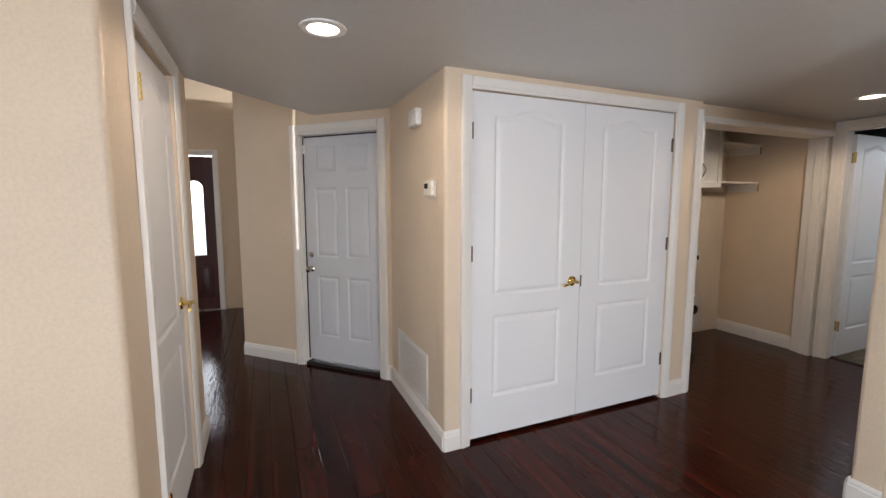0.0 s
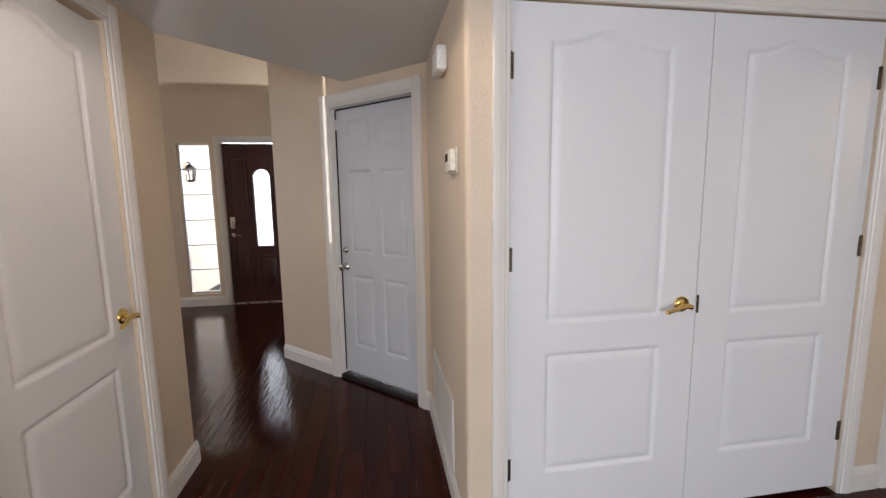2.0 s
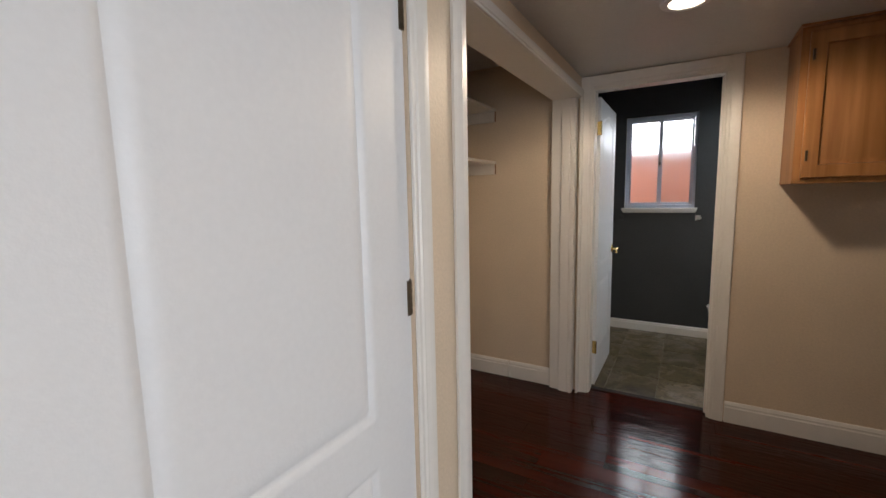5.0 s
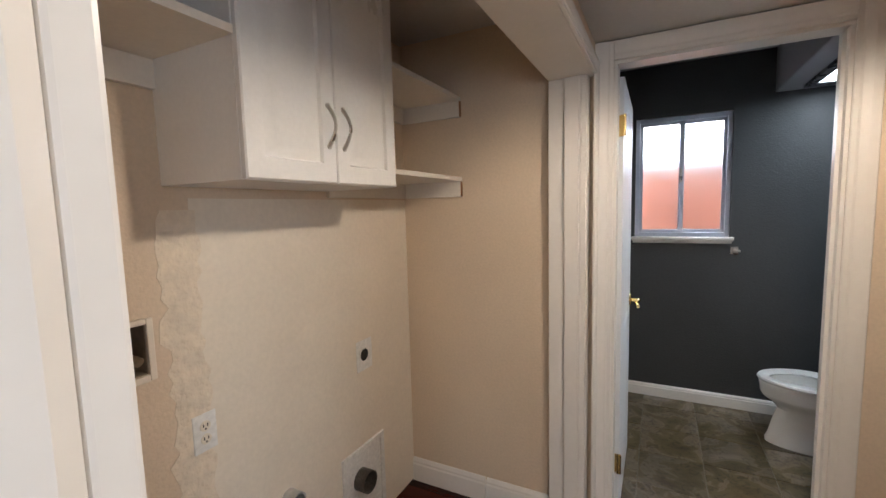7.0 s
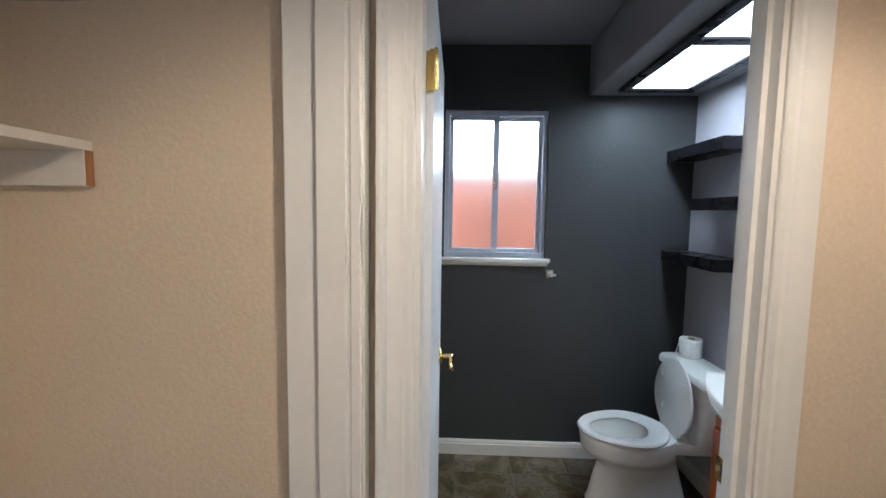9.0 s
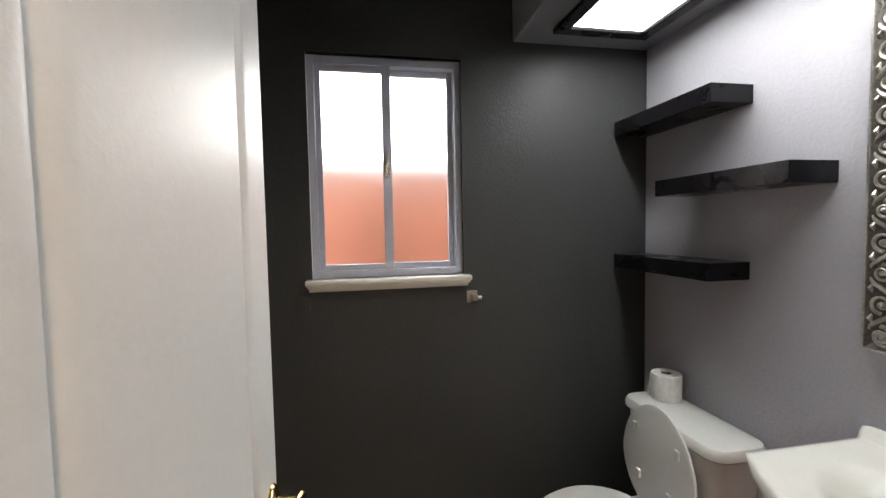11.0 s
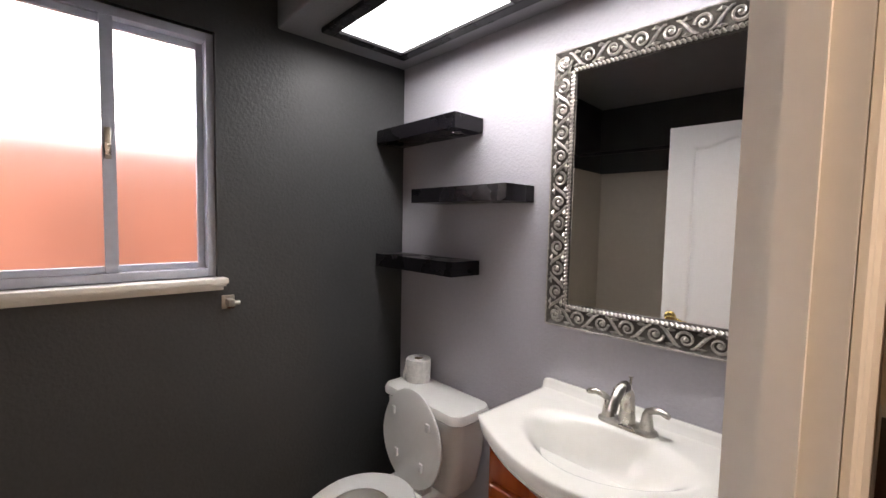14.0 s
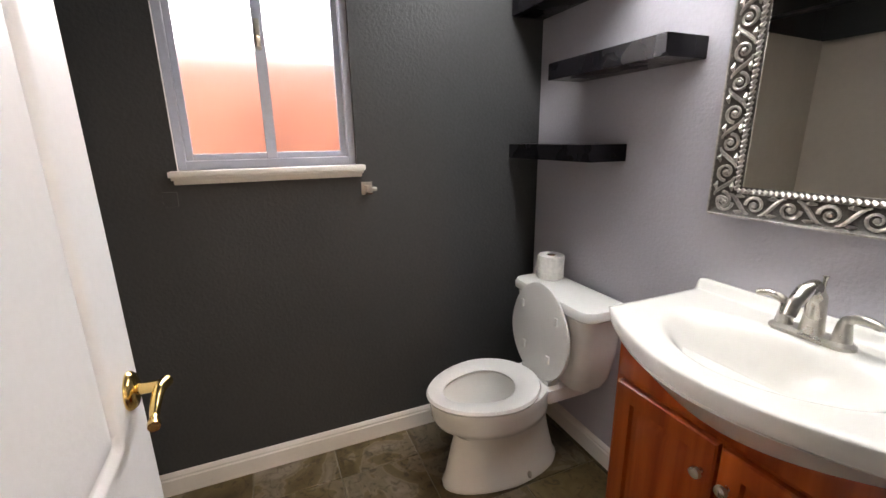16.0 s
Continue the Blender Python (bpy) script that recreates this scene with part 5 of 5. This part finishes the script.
whole("shower_rod", bm, M_IRON, "dark shower curtain rod spanning the tub", "shower rod", smooth=True)

# ---------------------------------------------------------------- foyer, porch and living room
lw = thing("window_3", pose(-4.0, 8.23, 0.6), "living room window with a dark red valance above", "window", "", "structure")
bm = bmnew()
for x0, z0, x1, z1 in ((0, 0, 0.05, 1.3), (1.35, 0, 1.4, 1.3), (0.05, 0, 1.35, 0.05), (0.05, 1.25, 1.35, 1.3), (0.675, 0.05, 0.725, 1.25)):
    box(bm, x0, 0, z0, x1, 0.06, z1)
part("window_frame", bm, M_TRIM, lw, smooth=False)
for k in range(2):
    bm = bmnew()
    box(bm, 0.05 + k * 0.675, 0.03, 0.05, 0.675 + k * 0.675, 0.034, 1.25)
    part("pane", bm, M_GLASS, lw, smooth=False).visible_shadow = False
bm = bmnew()
N = 28
loft(bm, [[(1.6 * k / N, -0.03 - 0.012 * math.sin(k * 1.7), z) for k in range(N + 1)] + [(1.6 * (N - k) / N, -0.01 - 0.012 * math.sin((N - k) * 1.7), z) for k in range(N + 1)] for z in (0, 0.32)])
whole("valance", bm, M_VALANCE, "dark red fabric valance over the living room window", "curtain", m=pose(-4.1, 8.2, 1.93))

bm = bmnew()
box(bm, -2.169, 6.121, -0.15, -2.159, 8.2, 2.655)
whole("wall_porch", bm, M_PORCH, "white stucco porch wall outside the sidelight", "wall", "structure")
pl = thing("porch_lantern", pose(-2.158, 6.62, 1.80, 0, 0, 90), "black iron porch lantern on a wall bracket", "lantern")
bm = bmnew()
box(bm, -0.04, -0.012, -0.10, 0.04, 0, 0.06, 0.006)
tube(bm, [(0, -0.01, -0.02), (0, -0.06, 0.06), (0, -0.12, 0.06), (0, -0.13, 0.02)], 0.009, 8)
part("bracket", bm, M_IRON, pl)
bm = bmnew()
tube(bm, [(0, -0.13, 0.04), (0, -0.13, 0.02), (0, -0.13, -0.02)], [0.008, 0.035, 0.075], 6)
for k in range(6):
    a = math.pi * k / 3
    tube(bm, [(0.070 * math.cos(a), -0.13 + 0.070 * math.sin(a), -0.02), (0.048 * math.cos(a), -0.13 + 0.048 * math.sin(a), -0.18)], 0.006, 6)
tube(bm, [(0, -0.13, -0.18), (0, -0.13, -0.195), (0, -0.13, -0.21)], [0.052, 0.052, 0.015], 6)
part("cage", bm, M_IRON, pl)
bm = bmnew()
tube(bm, [(0, -0.13, -0.025), (0, -0.13, -0.178)], [0.062, 0.042], 6)
part("lantern_glass", bm, M_GLASS, pl)

# shrubs beyond the front door
rng = random.Random(4)
for x, y, r in ((-1.2, 11.5, 1.1), (-0.2, 12.2, 1.3), (-3.3, 12.5, 1.4)):
    sh = thing("shrub", pose(x, y, -0.15), "leafy green garden shrub outside the front door", "shrub", "garden shrubs")
    bm = bmnew()
    for k in range(5):
        a = 1.26 * k
        tube(bm, [(0, 0, 0), (0.3 * r * math.cos(a), 0.3 * r * math.sin(a), 0.7 * r), (0.6 * r * math.cos(a), 0.6 * r * math.sin(a), 1.4 * r)], [0.03, 0.02, 0.008], 6)
    part("stems", bm, M_PIPE, sh, "brown stems")
    co, fa_ = [], []
    for k in range(900):
        u, v, w = rng.gauss(0, 0.42), rng.gauss(0, 0.42), rng.gauss(0.95, 0.38)
        c0 = Vector((u * r, v * r, max(0.1, w * r)))
        rot = Euler((rng.uniform(0, 6), rng.uniform(0, 6), rng.uniform(0, 6))).to_matrix()
        s = rng.uniform(0.03, 0.07)
        b0 = len(co)
        co += [tuple(c0 + rot @ Vector(p) * s) for p in ((-1, 0, 0), (0, -0.45, 0.1), (1, 0, 0), (0, 0.45, 0.1))]
        fa_.append((b0, b0 + 1, b0 + 2, b0 + 3))
    me = bpy.data.meshes.new("leaves")
    me.from_pydata(co, [], fa_)
    me.materials.append(M_LEAF)
    lf = new("leaves", me)
    lf.parent = sh
    tagged(lf, kind="stuff")

# ---------------------------------------------------------------- floor pieces, last
PW = 0.127


def plank_mesh(length):
    bm = bmnew()
    box(bm, 0, 0.0003, -0.014, length, PW - 0.0003, 0.0)
    top = [e for e in bm.edges if all(abs(v.co.z) < 1e-6 for v in e.verts)]
    bmesh.ops.bevel(bm, geom=top, offset=0.0013, segments=1, affect="EDGES")
    return finish("plank", bm, M_FLOOR)


PLANKS = {round(l, 2): plank_mesh(l) for l in (0.6, 0.9, 1.2, 1.5)}
floor_ob = bpy.data.objects["floor_hall"]
rng = random.Random(11)
near, rest = [], []


x = -4.6
while x < 4.69:
    w = min(PW, 4.69 - x)
    hi = 8.2 if x < -2.3 else 6.05
    y = -3.2 - rng.uniform(0, 0.5)
    while y < hi - 0.01:
        l = rng.choice((0.6, 0.9, 1.2, 1.5))
        seen = x > -1.9 and y + l > -0.6 and y < 4.6 and (y < 2.9 or x < 1.0) and not (y + l < 1.2 and x < -0.5)
        if y + l > hi or w < PW:
            rest.append((x, y, min(l, hi - y), w))
        else:
            (near if seen else rest).append((x, y, l, w))
        y += l
    x += PW
near.sort(key=lambda p: abs(p[0] - 1.0) * 0.6 + abs(p[1] - 1.6))
rest += near[300:]
for x, y, l, w in near[:300]:
    p = new("plank", PLANKS[l])
    p.parent = floor_ob
    p.matrix_basis = pose(x + PW, y, 0, 0, 0, 90)
co, fc = [], []
for x, y, l, w in rest:
    b0 = len(co)
    if y < -3.2:
        y, l = -3.2, l - (-3.2 - y)
    a, b, e, v0, v1 = y + 0.001, y + l - 0.001, 0.0013, -x - w + 0.0006, -x - 0.0006
    co += [(a, v0, -0.014), (b, v0, -0.014), (b, v1, -0.014), (a, v1, -0.014), (a + e, v0 + e, 0), (b - e, v0 + e, 0), (b - e, v1 - e, 0), (a + e, v1 - e, 0)]
    fc += [tuple(b0 + k for k in f) for f in ((4, 5, 6, 7), (0, 1, 5, 4), (1, 2, 6, 5), (2, 3, 7, 6), (3, 0, 4, 7))]
me = bpy.data.meshes.new("far_planks")
me.from_pydata(co, [], fc)
me.materials.append(M_FLOOR)
fp = new("far_planks", me)
fp.matrix_basis = pose(0, 0, 0, 0, 0, 90)
fp.parent = floor_ob
tagged(fp, kind="stuff")

T = 0.335
bm = bmnew()
box(bm, 0.002, 0.002, -0.006, T - 0.002, T - 0.002, 0.0)
top = [e for e in bm.edges if all(abs(v.co.z) < 1e-6 for v in e.verts)]
bmesh.ops.bevel(bm, geom=top, offset=0.0025, segments=1, affect="EDGES")
TILE = finish("tile", bm, M_SLATE)
fb = bpy.data.objects["floor_bath"]
bm = bmnew()
box(bm, 0.002, 0.002, -0.006, 0.05, T - 0.002, 0.0)
CUT = finish("tile", bm, M_SLATE)
for i in range(-4, 2):
    for j in range(-4, 3):
        x, y = 5.757 + T * i, 1.337 + T * j
        if y + T > 0.3 and y < 2.05 and x < 6.28:
            p = new("tile", TILE if i > -4 else CUT)
            p.parent = fb
            p.matrix_basis = pose(x if i > -4 else 4.718, y, 0)
bm = bmnew()
box(bm, 4.675, 1.035, -0.002, 4.715, 1.765, 0.008, 0.003)
whole("threshold_strip", bm, M_SUBF, "dark wood threshold strip at the bathroom door", "threshold", "structure")
